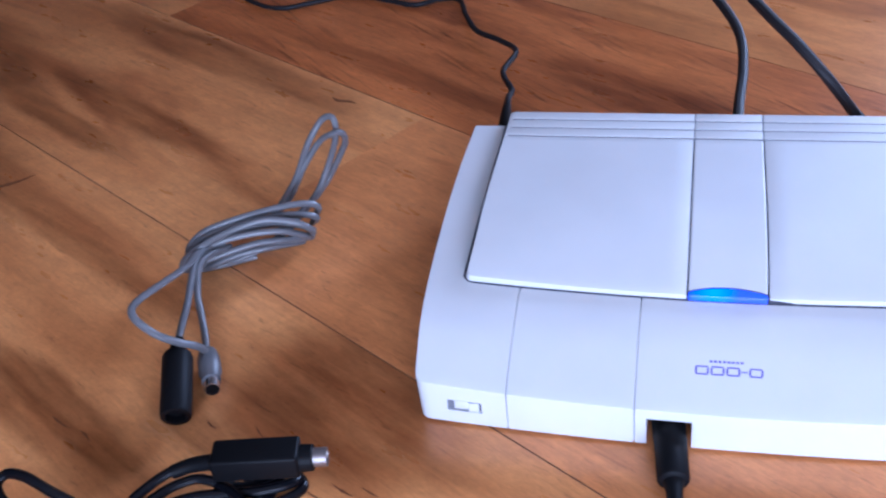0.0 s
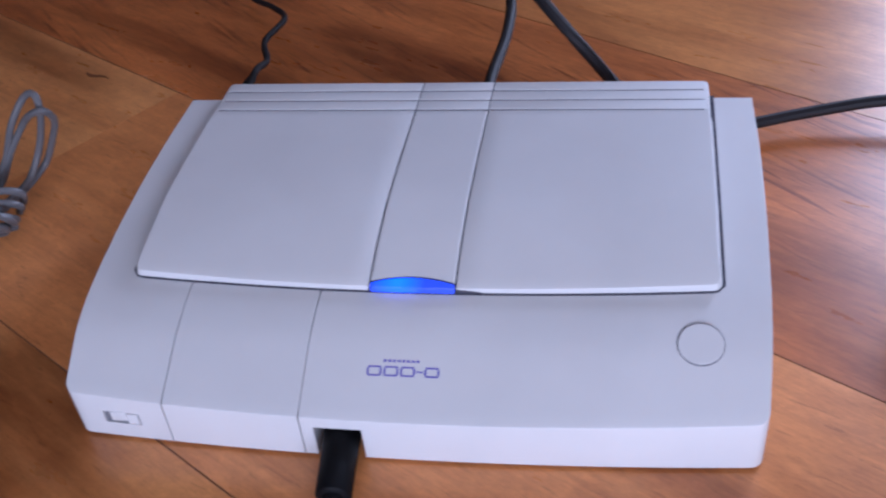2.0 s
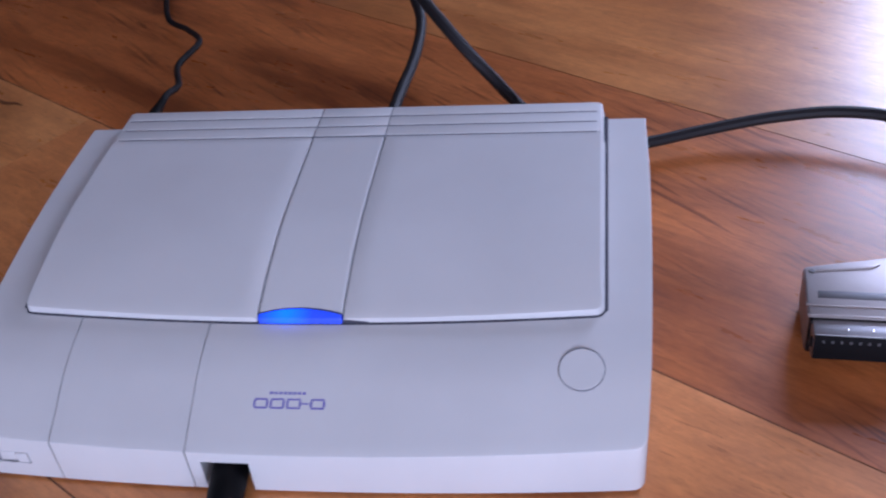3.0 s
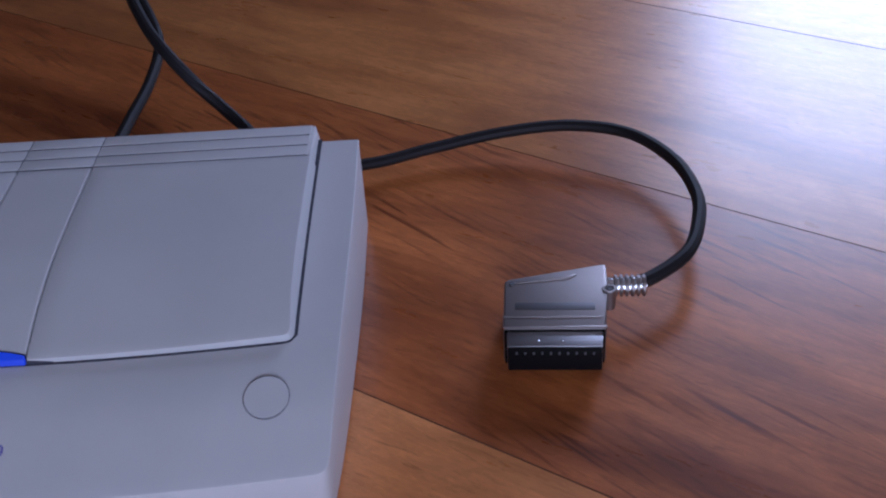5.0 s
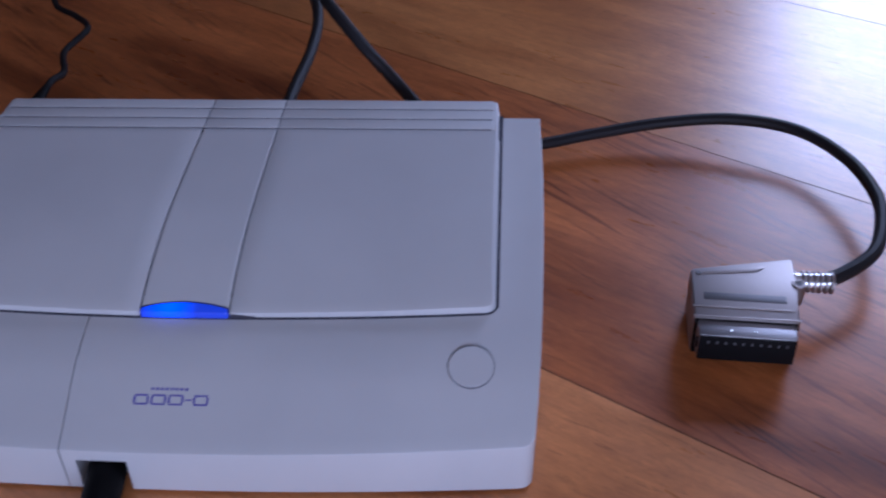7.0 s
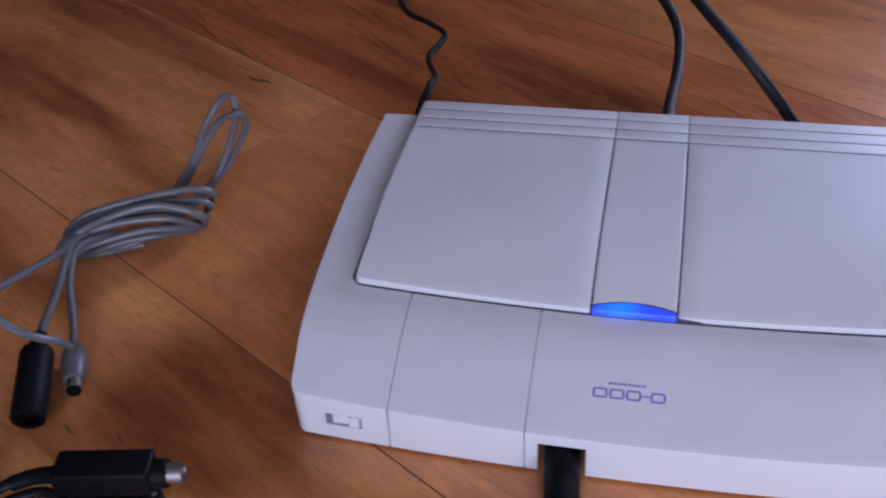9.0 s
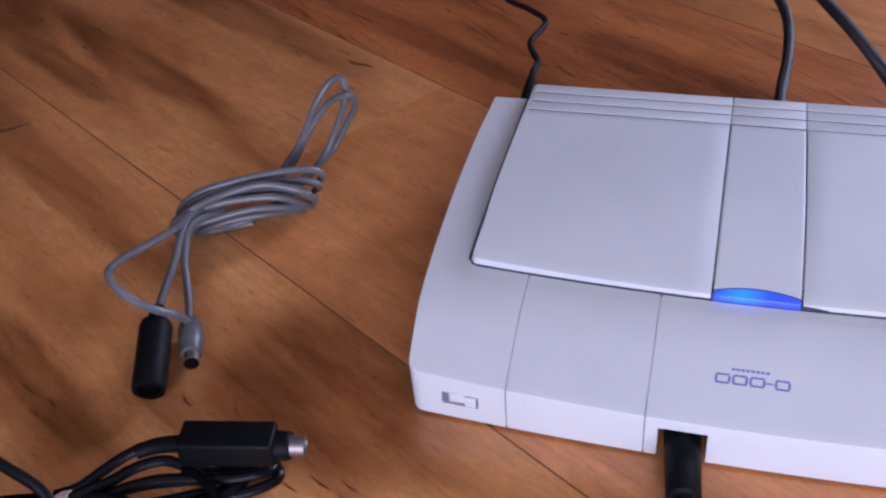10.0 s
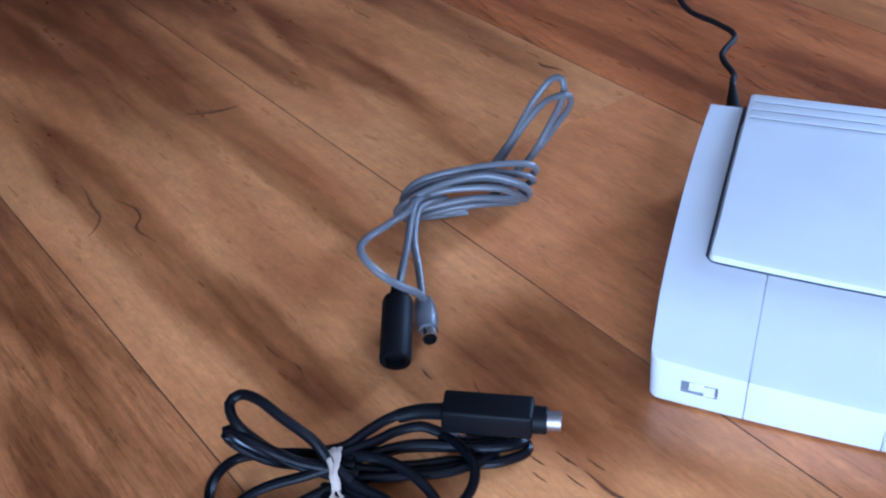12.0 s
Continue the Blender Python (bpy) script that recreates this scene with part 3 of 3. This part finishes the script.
scart_part("top_ridge", prism(bmesh.new(), [(-0.016, 0.0275), (0.006, 0.0305), (0.0095, 0.0330), (0.0085, 0.0338), (0.005, 0.0316), (-0.016, 0.0285)], 0.0202, 0.0211, 0.0002), SATIN, "", hood)
scart_part("clamp_lug", turned(bmesh.new(), [(-0.010, 0.0028), (-0.0004, 0.0030), (0.0, 0.0027), (0.0, 0.0019), (-0.0006, 0.0018), (-0.0006, 0.0001)], pose(0.0229, 0.0236, 0.0212, 90, 0, 0), 26), SATIN, "", hood)
# black over the whole hood front, which is dark there from shade
scart_part("contact_block", box(bmesh.new(), -0.0207, 0.0200, -0.0016, 0.0010, 0.0020, 0.0190, 0.0003), RUBBER, "black contact block that also stands in for the shaded hood front", hood)
for x, y in ((-0.0178, 0.0275), (0.0229, 0.0236)):
    bm = turned(bmesh.new(), [(-0.003, 0.0013), (-0.0002, 0.0013), (0.0002, 0.0010), (0.0002, 0.0001)], pose(x, y, 0.0209, 90, 0, 0), 18)
    scart_part("screw", bm, RECESS, "dark recessed screw", hood)
shell = scart_part("contact_shell", prism(bmesh.new(), [(-0.0194, -0.0098), (0.0186, -0.0098), (0.0190, 0.0004), (-0.0198, 0.0004)], 0.0060, 0.0190, 0.0006), DULL_METAL, "dull metal contact shell")
scart_part("contact_insert", box(bmesh.new(), -0.0192, 0.0184, -0.0104, -0.006, 0.0064, 0.0186, 0.0003), RUBBER, "black contact insert", shell)
for k in range(10):
    scart_part("contact", box(bmesh.new(), -0.0160 + 0.0034 * k, -0.0152 + 0.0034 * k, -0.0107, -0.0102, 0.0152, 0.0164), RECESS, "", shell)
for x in (-0.0068, 0.0026):
    scart_part("dimple", box(bmesh.new(), x - 0.0005, x + 0.0005, -0.0072, -0.0062, 0.0186, 0.0194, 0.0002), CHROME, "", shell)
scart_part("side_clip", box(bmesh.new(), -0.0204, -0.0186, -0.0088, -0.0070, 0.0110, 0.0160, 0.0004), RUBBER, "", shell)
boot = scart_part("strain_relief", tube(bmesh.new(), spline([(0.0230, 0.0325, 0.0150), (0.0300, 0.0328, 0.0150), (0.0390, 0.0335, 0.0152)]), 0.0038, 16), CHROME, "ribbed metal strain relief")
for k in range(6):
    c = 0.0262 + 0.0024 * k
    scart_part("ring", tube(bmesh.new(), [Vector((c + d, 0.0328, 0.0150)) for d in (-0.0009, -0.0004, 0.0004, 0.0009)],
                            lambda q: 0.0048 if 0.2 < q < 0.8 else 0.0037, 16), SATIN, "", boot)

# ---- grey extension lead, tied in a loose knot ----
G = Vector((-0.250, 0.100, 0))
grey = thing("extension_lead", pose(*G), "grey controller extension lead tied in a loose knot on the floor", "cable")
GR = 0.0019
for pts in (
    [(-0.249, 0.150, 0.012), (-0.241, 0.161, 0.024), (-0.231, 0.164, 0.045), (-0.222, 0.169, 0.058), (-0.215, 0.168, 0.060), (-0.214, 0.166, 0.050), (-0.222, 0.167, 0.030), (-0.230, 0.160, 0.014), (-0.236, 0.146, 0.010), (-0.244, 0.130, 0.008)],
    [(-0.252, 0.140, 0.010), (-0.246, 0.157, 0.012), (-0.236, 0.163, 0.030), (-0.225, 0.166, 0.045), (-0.215, 0.162, 0.053), (-0.210, 0.164, 0.053), (-0.211, 0.171, 0.043), (-0.218, 0.174, 0.030), (-0.227, 0.174, 0.015), (-0.234, 0.160, 0.008), (-0.240, 0.140, 0.006)],
    [(-0.225, 0.142, 0.012), (-0.221, 0.138, 0.020), (-0.226, 0.132, 0.026), (-0.239, 0.122, 0.029), (-0.258, 0.110, 0.029), (-0.274, 0.101, 0.026), (-0.281, 0.094, 0.020), (-0.282, 0.096, 0.010), (-0.272, 0.108, 0.004), (-0.250, 0.122, 0.003), (-0.230, 0.130, 0.006)],
    [(-0.226, 0.130, 0.006), (-0.220, 0.122, 0.014), (-0.221, 0.117, 0.021), (-0.228, 0.114, 0.026), (-0.242, 0.110, 0.029), (-0.258, 0.100, 0.028), (-0.270, 0.088, 0.026), (-0.279, 0.083, 0.020), (-0.283, 0.088, 0.010), (-0.274, 0.100, 0.003), (-0.252, 0.112, 0.003)],
    [(-0.232, 0.128, 0.004), (-0.223, 0.120, 0.012), (-0.226, 0.114, 0.018), (-0.233, 0.109, 0.023), (-0.246, 0.103, 0.025), (-0.261, 0.097, 0.024), (-0.272, 0.089, 0.022), (-0.278, 0.090, 0.012), (-0.273, 0.101, 0.006), (-0.260, 0.104, 0.006), (-0.248, 0.111, 0.009), (-0.238, 0.119, 0.013), (-0.233, 0.134, 0.013)],
    [(-0.227, 0.139, 0.008), (-0.221, 0.133, 0.016), (-0.227, 0.127, 0.022), (-0.241, 0.118, 0.026), (-0.259, 0.106, 0.027), (-0.274, 0.096, 0.024), (-0.281, 0.091, 0.016), (-0.276, 0.100, 0.006), (-0.254, 0.116, 0.004)],
    [(-0.229, 0.136, 0.006), (-0.222, 0.127, 0.012), (-0.228, 0.120, 0.020), (-0.243, 0.113, 0.024), (-0.260, 0.102, 0.025), (-0.273, 0.091, 0.022), (-0.279, 0.089, 0.012), (-0.268, 0.104, 0.005)],
    [(-0.281, 0.092, 0.006), (-0.276, 0.088, 0.013), (-0.262, 0.094, 0.017), (-0.245, 0.104, 0.018), (-0.230, 0.114, 0.014), (-0.223, 0.126, 0.008), (-0.236, 0.132, 0.004)],
    [(-0.278, 0.098, 0.003), (-0.270, 0.094, 0.009), (-0.255, 0.100, 0.013), (-0.238, 0.110, 0.012), (-0.228, 0.124, 0.006), (-0.240, 0.128, 0.003)],
    [(-0.262, 0.098, 0.020), (-0.270, 0.084, 0.025), (-0.268, 0.065, 0.030), (-0.269, 0.042, 0.037), (-0.2695, 0.020, 0.044), (-0.268, 0.010, 0.0455), (-0.263, 0.006, 0.042), (-0.255, 0.006, 0.035), (-0.2485, 0.011, 0.027), (-0.2445, 0.018, 0.019), (-0.2440, 0.023, 0.011)],
    [(-0.264, 0.100, 0.020), (-0.269, 0.080, 0.025), (-0.261, 0.046, 0.022), (-0.256, 0.026, 0.0220), (-0.2540, 0.0165, 0.0208)],
    [(-0.260, 0.100, 0.018), (-0.266, 0.078, 0.024), (-0.2625, 0.060, 0.018), (-0.2560, 0.047, 0.013), (-0.2505, 0.036, 0.0095), (-0.2459, 0.025, 0.0072)],
):
    cable("strand", rel(pts, G), GR, GREY_PVC, grey)


def along(a, b):
    """A pose at a whose local y runs to b."""
    d = (Vector(b) - Vector(a)).normalized()
    return Matrix.Translation(a) @ d.to_track_quat("Y", "Z").to_matrix().to_4x4()


sock = part("socket_body", turned(bmesh.new(), [(0, 0.0030), (0.001, 0.0036), (0.007, 0.0040), (0.009, 0.0066), (0.011, 0.0073), (0.042, 0.0073), (0.0435, 0.0069), (0.0435, 0.0050), (0.040, 0.0049), (0.040, 0.0001)],
                                along(Vector((-0.2545, 0.0190, 0.0215)) - G, Vector((-0.2420, -0.0185, 0.0115)) - G), 26), RUBBER, grey, "black moulded socket")
a, b = Vector((-0.2462, 0.0275, 0.0068)) - G, Vector((-0.2330, 0.0010, 0.0068)) - G
gp = part("plug_body", turned(bmesh.new(), [(0, 0.0030), (0.001, 0.0046), (0.006, 0.0056), (0.016, 0.0056), (0.0175, 0.0048), (0.0225, 0.0046), (0.0225, 0.0001)], along(a, b), 24), GREY_PVC, grey, "grey moulded plug")
part("plug_tip", turned(bmesh.new(), [(0.022, 0.0038), (0.0285, 0.0038), (0.0285, 0.0034), (0.0255, 0.0033), (0.0255, 0.0001)], along(a, b), 24), CHROME, gp, "shiny metal plug tip")
part("contact_face", turned(bmesh.new(), [(0.0250, 0.0030), (0.0280, 0.0032), (0.0282, 0.0030), (0.0282, 0.0001)], along(a, b), 20), RUBBER, gp, "black contact face")

# ---- black controller lead, gathered with a rubber band ----
K = Vector((-0.240, -0.088, 0))
black = thing("controller_lead", pose(*K), "black controller lead coiled and held by a pale rubber band", "cable")
KR = 0.0022
for pts in (
    [(-0.230, -0.094, 0.014), (-0.239, -0.092, 0.019), (-0.247, -0.089, 0.026), (-0.260, -0.088, 0.034), (-0.271, -0.086, 0.039), (-0.279, -0.086, 0.0395), (-0.282, -0.090, 0.037), (-0.277, -0.095, 0.033), (-0.269, -0.096, 0.027), (-0.258, -0.095, 0.019), (-0.248, -0.092, 0.013), (-0.234, -0.090, 0.010)],
    [(-0.230, -0.088, 0.012), (-0.241, -0.090, 0.014), (-0.252, -0.094, 0.018), (-0.261, -0.097, 0.024), (-0.271, -0.098, 0.029), (-0.279, -0.096, 0.030), (-0.2815, -0.097, 0.027), (-0.275, -0.096, 0.020), (-0.266, -0.092, 0.012), (-0.256, -0.086, 0.007), (-0.238, -0.081, 0.008)],
    [(-0.234, -0.083, 0.014), (-0.243, -0.084, 0.014), (-0.258, -0.083, 0.010), (-0.275, -0.087, 0.008), (-0.285, -0.092, 0.006), (-0.288, -0.103, 0.005), (-0.283, -0.114, 0.004), (-0.268, -0.119, 0.004), (-0.252, -0.107, 0.006), (-0.238, -0.094, 0.009)],
    [(-0.232, -0.086, 0.014), (-0.240, -0.089, 0.014), (-0.251, -0.096, 0.012), (-0.263, -0.102, 0.009), (-0.271, -0.109, 0.006), (-0.274, -0.118, 0.004), (-0.266, -0.128, 0.004), (-0.250, -0.118, 0.004), (-0.240, -0.100, 0.006), (-0.233, -0.090, 0.008)],
    [(-0.246, -0.084, 0.016), (-0.239, -0.079, 0.016), (-0.234, -0.069, 0.016), (-0.227, -0.061, 0.018), (-0.218, -0.056, 0.020), (-0.203, -0.054, 0.022)],
    [(-0.246, -0.088, 0.016), (-0.238, -0.082, 0.016), (-0.230, -0.072, 0.014), (-0.224, -0.064, 0.014), (-0.215, -0.058, 0.014), (-0.207, -0.057, 0.012), (-0.197, -0.054, 0.007), (-0.186, -0.046, 0.004)],
    [(-0.248, -0.082, 0.012), (-0.240, -0.079, 0.012), (-0.228, -0.072, 0.009), (-0.217, -0.065, 0.008), (-0.199, -0.057, 0.006), (-0.187, -0.052, 0.006), (-0.182, -0.048, 0.006), (-0.187, -0.044, 0.006), (-0.198, -0.050, 0.004)],
    [(-0.246, -0.084, 0.014), (-0.238, -0.082, 0.014), (-0.230, -0.080, 0.014), (-0.220, -0.079, 0.013), (-0.209, -0.081, 0.010), (-0.200, -0.085, 0.006), (-0.194, -0.092, 0.004), (-0.200, -0.104, 0.004), (-0.216, -0.106, 0.004), (-0.228, -0.098, 0.006), (-0.238, -0.093, 0.009)],
    [(-0.246, -0.088, 0.010), (-0.237, -0.084, 0.010), (-0.227, -0.080, 0.007), (-0.210, -0.073, 0.005), (-0.198, -0.067, 0.005), (-0.190, -0.058, 0.004), (-0.192, -0.048, 0.004)],
    [(-0.206, -0.058, 0.011), (-0.200, -0.060, 0.012), (-0.193, -0.064, 0.011), (-0.188, -0.069, 0.009), (-0.187, -0.077, 0.006), (-0.191, -0.087, 0.0045), (-0.206, -0.096, 0.004), (-0.224, -0.095, 0.007), (-0.240, -0.092, 0.009)],
    [(-0.243, -0.088, 0.010), (-0.230, -0.076, 0.011), (-0.216, -0.066, 0.011), (-0.202, -0.061, 0.010), (-0.188, -0.057, 0.009), (-0.177, -0.051, 0.008), (-0.175, -0.045, 0.006), (-0.183, -0.042, 0.004)],
    [(-0.242, -0.086, 0.007), (-0.228, -0.078, 0.006), (-0.212, -0.070, 0.0045), (-0.199, -0.063, 0.004), (-0.187, -0.061, 0.004), (-0.178, -0.056, 0.004), (-0.172, -0.048, 0.004), (-0.180, -0.039, 0.004)],
    [(-0.241, -0.090, 0.008), (-0.226, -0.085, 0.008), (-0.212, -0.078, 0.007), (-0.200, -0.072, 0.006), (-0.189, -0.063, 0.006), (-0.184, -0.054, 0.005), (-0.190, -0.047, 0.004)],
    [(-0.243, -0.090, 0.012), (-0.234, -0.092, 0.012), (-0.226, -0.093, 0.010), (-0.216, -0.094, 0.008), (-0.205, -0.100, 0.006), (-0.200, -0.112, 0.004), (-0.214, -0.120, 0.004), (-0.234, -0.108, 0.006), (-0.242, -0.094, 0.008)],
):
    cable("strand", rel(pts, K), KR, PVC, black)
part("boot", tube(bmesh.new(), rel(spline([(-0.224, -0.0595, 0.0185), (-0.216, -0.0560, 0.0200), (-0.203, -0.0540, 0.0222)]), K), lambda s: 0.0030 + 0.0006 * s, 14), RUBBER, black, "black moulded cable boot")
axis = along(Vector((-0.2055, -0.0560, 0.0228)) - K, Vector((-0.1690, -0.0485, 0.0222)) - K)
kb = box(bmesh.new(), -0.0070, 0.0070, 0, 0.0365, -0.0050, 0.0068, 0.0014, 3)
kb.transform(axis)
kp = part("plug_body", kb, RUBBER, black, "black rectangular moulded plug")
part("plug_neck", turned(bmesh.new(), [(0.036, 0.0058), (0.0415, 0.0056), (0.0420, 0.0052), (0.0420, 0.0001)], axis, 22), RUBBER, kp)
part("plug_tip", turned(bmesh.new(), [(0.0415, 0.0040), (0.0475, 0.0040), (0.0475, 0.0036), (0.0450, 0.0035), (0.0450, 0.0001)], axis, 24), SATIN, kp, "shiny metal plug tip")
bm = bmesh.new()
for k in range(3):
    o = 0.0011 * (k - 1)
    loop = []
    for i in range(33):
        an = 2 * math.pi * i / 32
        wob = 0.0008 * math.sin(3 * an + k * 2.1) + 0.0004 * math.sin(7 * an + k)
        loop.append(Vector((o + wob, 0.0100 * math.cos(an), 0.0118 + 0.0098 * math.sin(an) + 0.0004 * math.sin(5 * an + k))))
    tube(bm, loop, 0.0011, 8, 0.45)
bm.transform(pose(0.0015, -0.002, 0, 0, 0, 22))
part("rubber_band", bm, BAND, black, "pale twisted rubber band")

# ---- floor ----
floor = tagged(part("floor", box(bmesh.new(), X0 - 0.2, X1 + 0.2, Y0 - 0.2, Y1 + 0.2, -0.06, -0.0022), JOINT_SHADE, None), "brown wood laminate floor laid in long planks", "floor", kind="structure")
seams = [-0.234, -0.055, 0.128, 0.317, 0.515]
while seams[0] > -3.6:
    seams.insert(0, seams[0] - 0.188)
while seams[-1] < 3.6:
    seams.append(seams[-1] + 0.190)
LENGTH = 1.285
meshes = {}
rng = random.Random(4)


def plank_shape(width):
    """One board with eased long edges, coloured dark for the shade in the joint."""
    bm = box(bmesh.new(), 0, LENGTH - 0.0002, 0.0001, width - 0.0001, -0.009, 0)
    long_edges = [e for e in bm.edges if abs(e.verts[0].co.x - e.verts[1].co.x) > 1 and e.verts[0].co.z > -0.001 and e.verts[1].co.z > -0.001]
    bmesh.ops.bevel(bm, geom=long_edges, offset=0.0003, segments=1, affect="EDGES")
    for f in bm.faces:
        f.normal_update()
        f.material_index = 1 if f.normal.z < 0.95 and abs(f.normal.y) > 0.3 else 0
    return bm


def sawn_mesh(width, mat, m):
    """A board cut off under the walls."""
    bm = plank_shape(width)
    bm.transform(m)
    for co, no in (((X0 - 0.1, 0, 0), (-1, 0, 0)), ((X1 + 0.1, 0, 0), (1, 0, 0)), ((0, Y0 - 0.1, 0), (0, -1, 0)), ((0, Y1 + 0.1, 0), (0, 1, 0))):
        bmesh.ops.bisect_plane(bm, geom=bm.verts[:] + bm.edges[:] + bm.faces[:], plane_co=co, plane_no=no, clear_outer=True)
    if not bm.faces:
        return None
    bm.transform(m.inverted())
    me = mesh_of(bm, "plank", mat)
    me.materials.append(JOINT_SHADE)
    return me


def plank_mesh(width, mat):
    key = (round(width, 3), mat.name)
    if key not in meshes:
        meshes[key] = mesh_of(plank_shape(width), "plank", mat)
        meshes[key].materials.append(JOINT_SHADE)
    return meshes[key]


CHOICE = {(-0.422, 0): PORED, (-0.422, 1): PORED, (-0.422, -1): PORED, (-0.234, 0): RUSTIC, (-0.055, 0): AMBER, (-0.055, -1): RUSTIC, (0.128, 0): RUSSET, (0.317, 0): HONEY, (0.128, -1): RUSTIC, (0.317, -1): RUSTIC}
for a, b in zip(seams, seams[1:]):
    start = {-0.234: -0.92, -0.055: -0.311, 0.128: -0.62, 0.317: -0.44, 0.515: -0.60}.get(round(a, 3), rng.uniform(-1.2, 0.0))
    for k in range(-3, 4):
        s = start + LENGTH * k
        p = DIR * s + NOR * a
        c = p + DIR * LENGTH / 2
        if not (X0 - 0.9 < c.x < X1 + 0.9 and Y0 - 0.9 < c.y < Y1 + 0.9):
            continue
        mat = CHOICE.get((round(a, 3), k)) or rng.choice((HONEY, RUSTIC, RUSSET, PORED))
        m = pose(p.x, p.y, 0, 0, 0, ANGLE)
        ends = [p + DIR * u + NOR * w for u in (0, LENGTH) for w in (0, b - a)]
        inside = all(X0 - 0.1 < q.x < X1 + 0.1 and Y0 - 0.1 < q.y < Y1 + 0.1 for q in ends)
        me = plank_mesh(b - a, mat) if inside else sawn_mesh(b - a, mat, m)
        if me is None:
            continue
        plank = new("plank", me)
        plank.parent = floor
        plank.matrix_basis = m


# printed knots and cracks in the boards
KNOT = worn("knot_brown", (0.20, 0.072, 0.028), 0.4, grain=500, bump=0.1, stain=0.4)


def crack(name, points, width):
    """A dark tapering line in the printed wood."""
    line = spline([(x, y, 0.0) for x, y in points], 0.0015)
    bm, edge = bmesh.new(), []
    for i, q in enumerate(line):
        d = (line[min(i + 1, len(line) - 1)] - line[max(i - 1, 0)]).normalized()
        w = width * (0.15 + math.sin(math.pi * i / (len(line) - 1))) * (0.7 + 0.5 * noise.noise(q * 400))
        n = Vector((-d.y, d.x, 0)) * w / 2
        edge.append([bm.verts.new((q + n).to_tuple()[:2] + (z,)) for z in (0.00012,)] + [bm.verts.new((q - n).to_tuple()[:2] + (0.00012,))]
                    + [bm.verts.new((q - n).to_tuple()[:2] + (-0.0004,)), bm.verts.new((q + n).to_tuple()[:2] + (-0.0004,))])
    for a, b in zip(edge, edge[1:]):
        for k in range(4):
            bm.faces.new((a[k], a[(k + 1) % 4], b[(k + 1) % 4], b[k]))
    bm.faces.new(edge[0])
    bm.faces.new(edge[-1])
    part(name, bm, KNOT, floor)


crack("wood_crack", [(-0.478, 0.078), (-0.462, 0.063), (-0.452, 0.056), (-0.447, 0.046), (-0.446, 0.036)], 0.0022)
crack("wood_crack", [(-0.452, 0.072), (-0.437, 0.068), (-0.428, 0.060), (-0.424, 0.050), (-0.406, 0.042)], 0.0020)
crack("wood_crack", [(-0.438, 0.193), (-0.446, 0.184), (-0.458, 0.176), (-0.466, 0.174)], 0.0045)
crack("wood_knot", [(-0.266, 0.303), (-0.260, 0.298), (-0.252, 0.297), (-0.246, 0.294)], 0.0042)
crack("wood_knot", [(-0.233, -0.011), (-0.229, -0.0145), (-0.226, -0.016)], 0.0012)
crack("wood_knot", [(-0.208, -0.012), (-0.204, -0.017), (-0.201, -0.019)], 0.0011)
crack("wood_knot", [(-0.292, -0.024), (-0.287, -0.027), (-0.283, -0.031)], 0.0014)
crack("wood_crack", [(-0.148, -0.049), (-0.136, -0.057), (-0.128, -0.060), (-0.118, -0.068)], 0.0022)
for x, y, run, width in ((-0.174, -0.046, 0.010, 0.0011), (-0.162, -0.042, 0.011, 0.0013), (-0.155, -0.053, 0.010, 0.0010), (-0.149, -0.042, 0.009, 0.0012),
                         (-0.168, -0.056, 0.007, 0.0009), (-0.211, 0.001, 0.008, 0.0010), (-0.310, -0.017, 0.013, 0.0016)):
    crack("wood_fleck", [(x, y), (x + 0.5 * run, y - 0.30 * run), (x + run, y - 0.52 * run)], width)
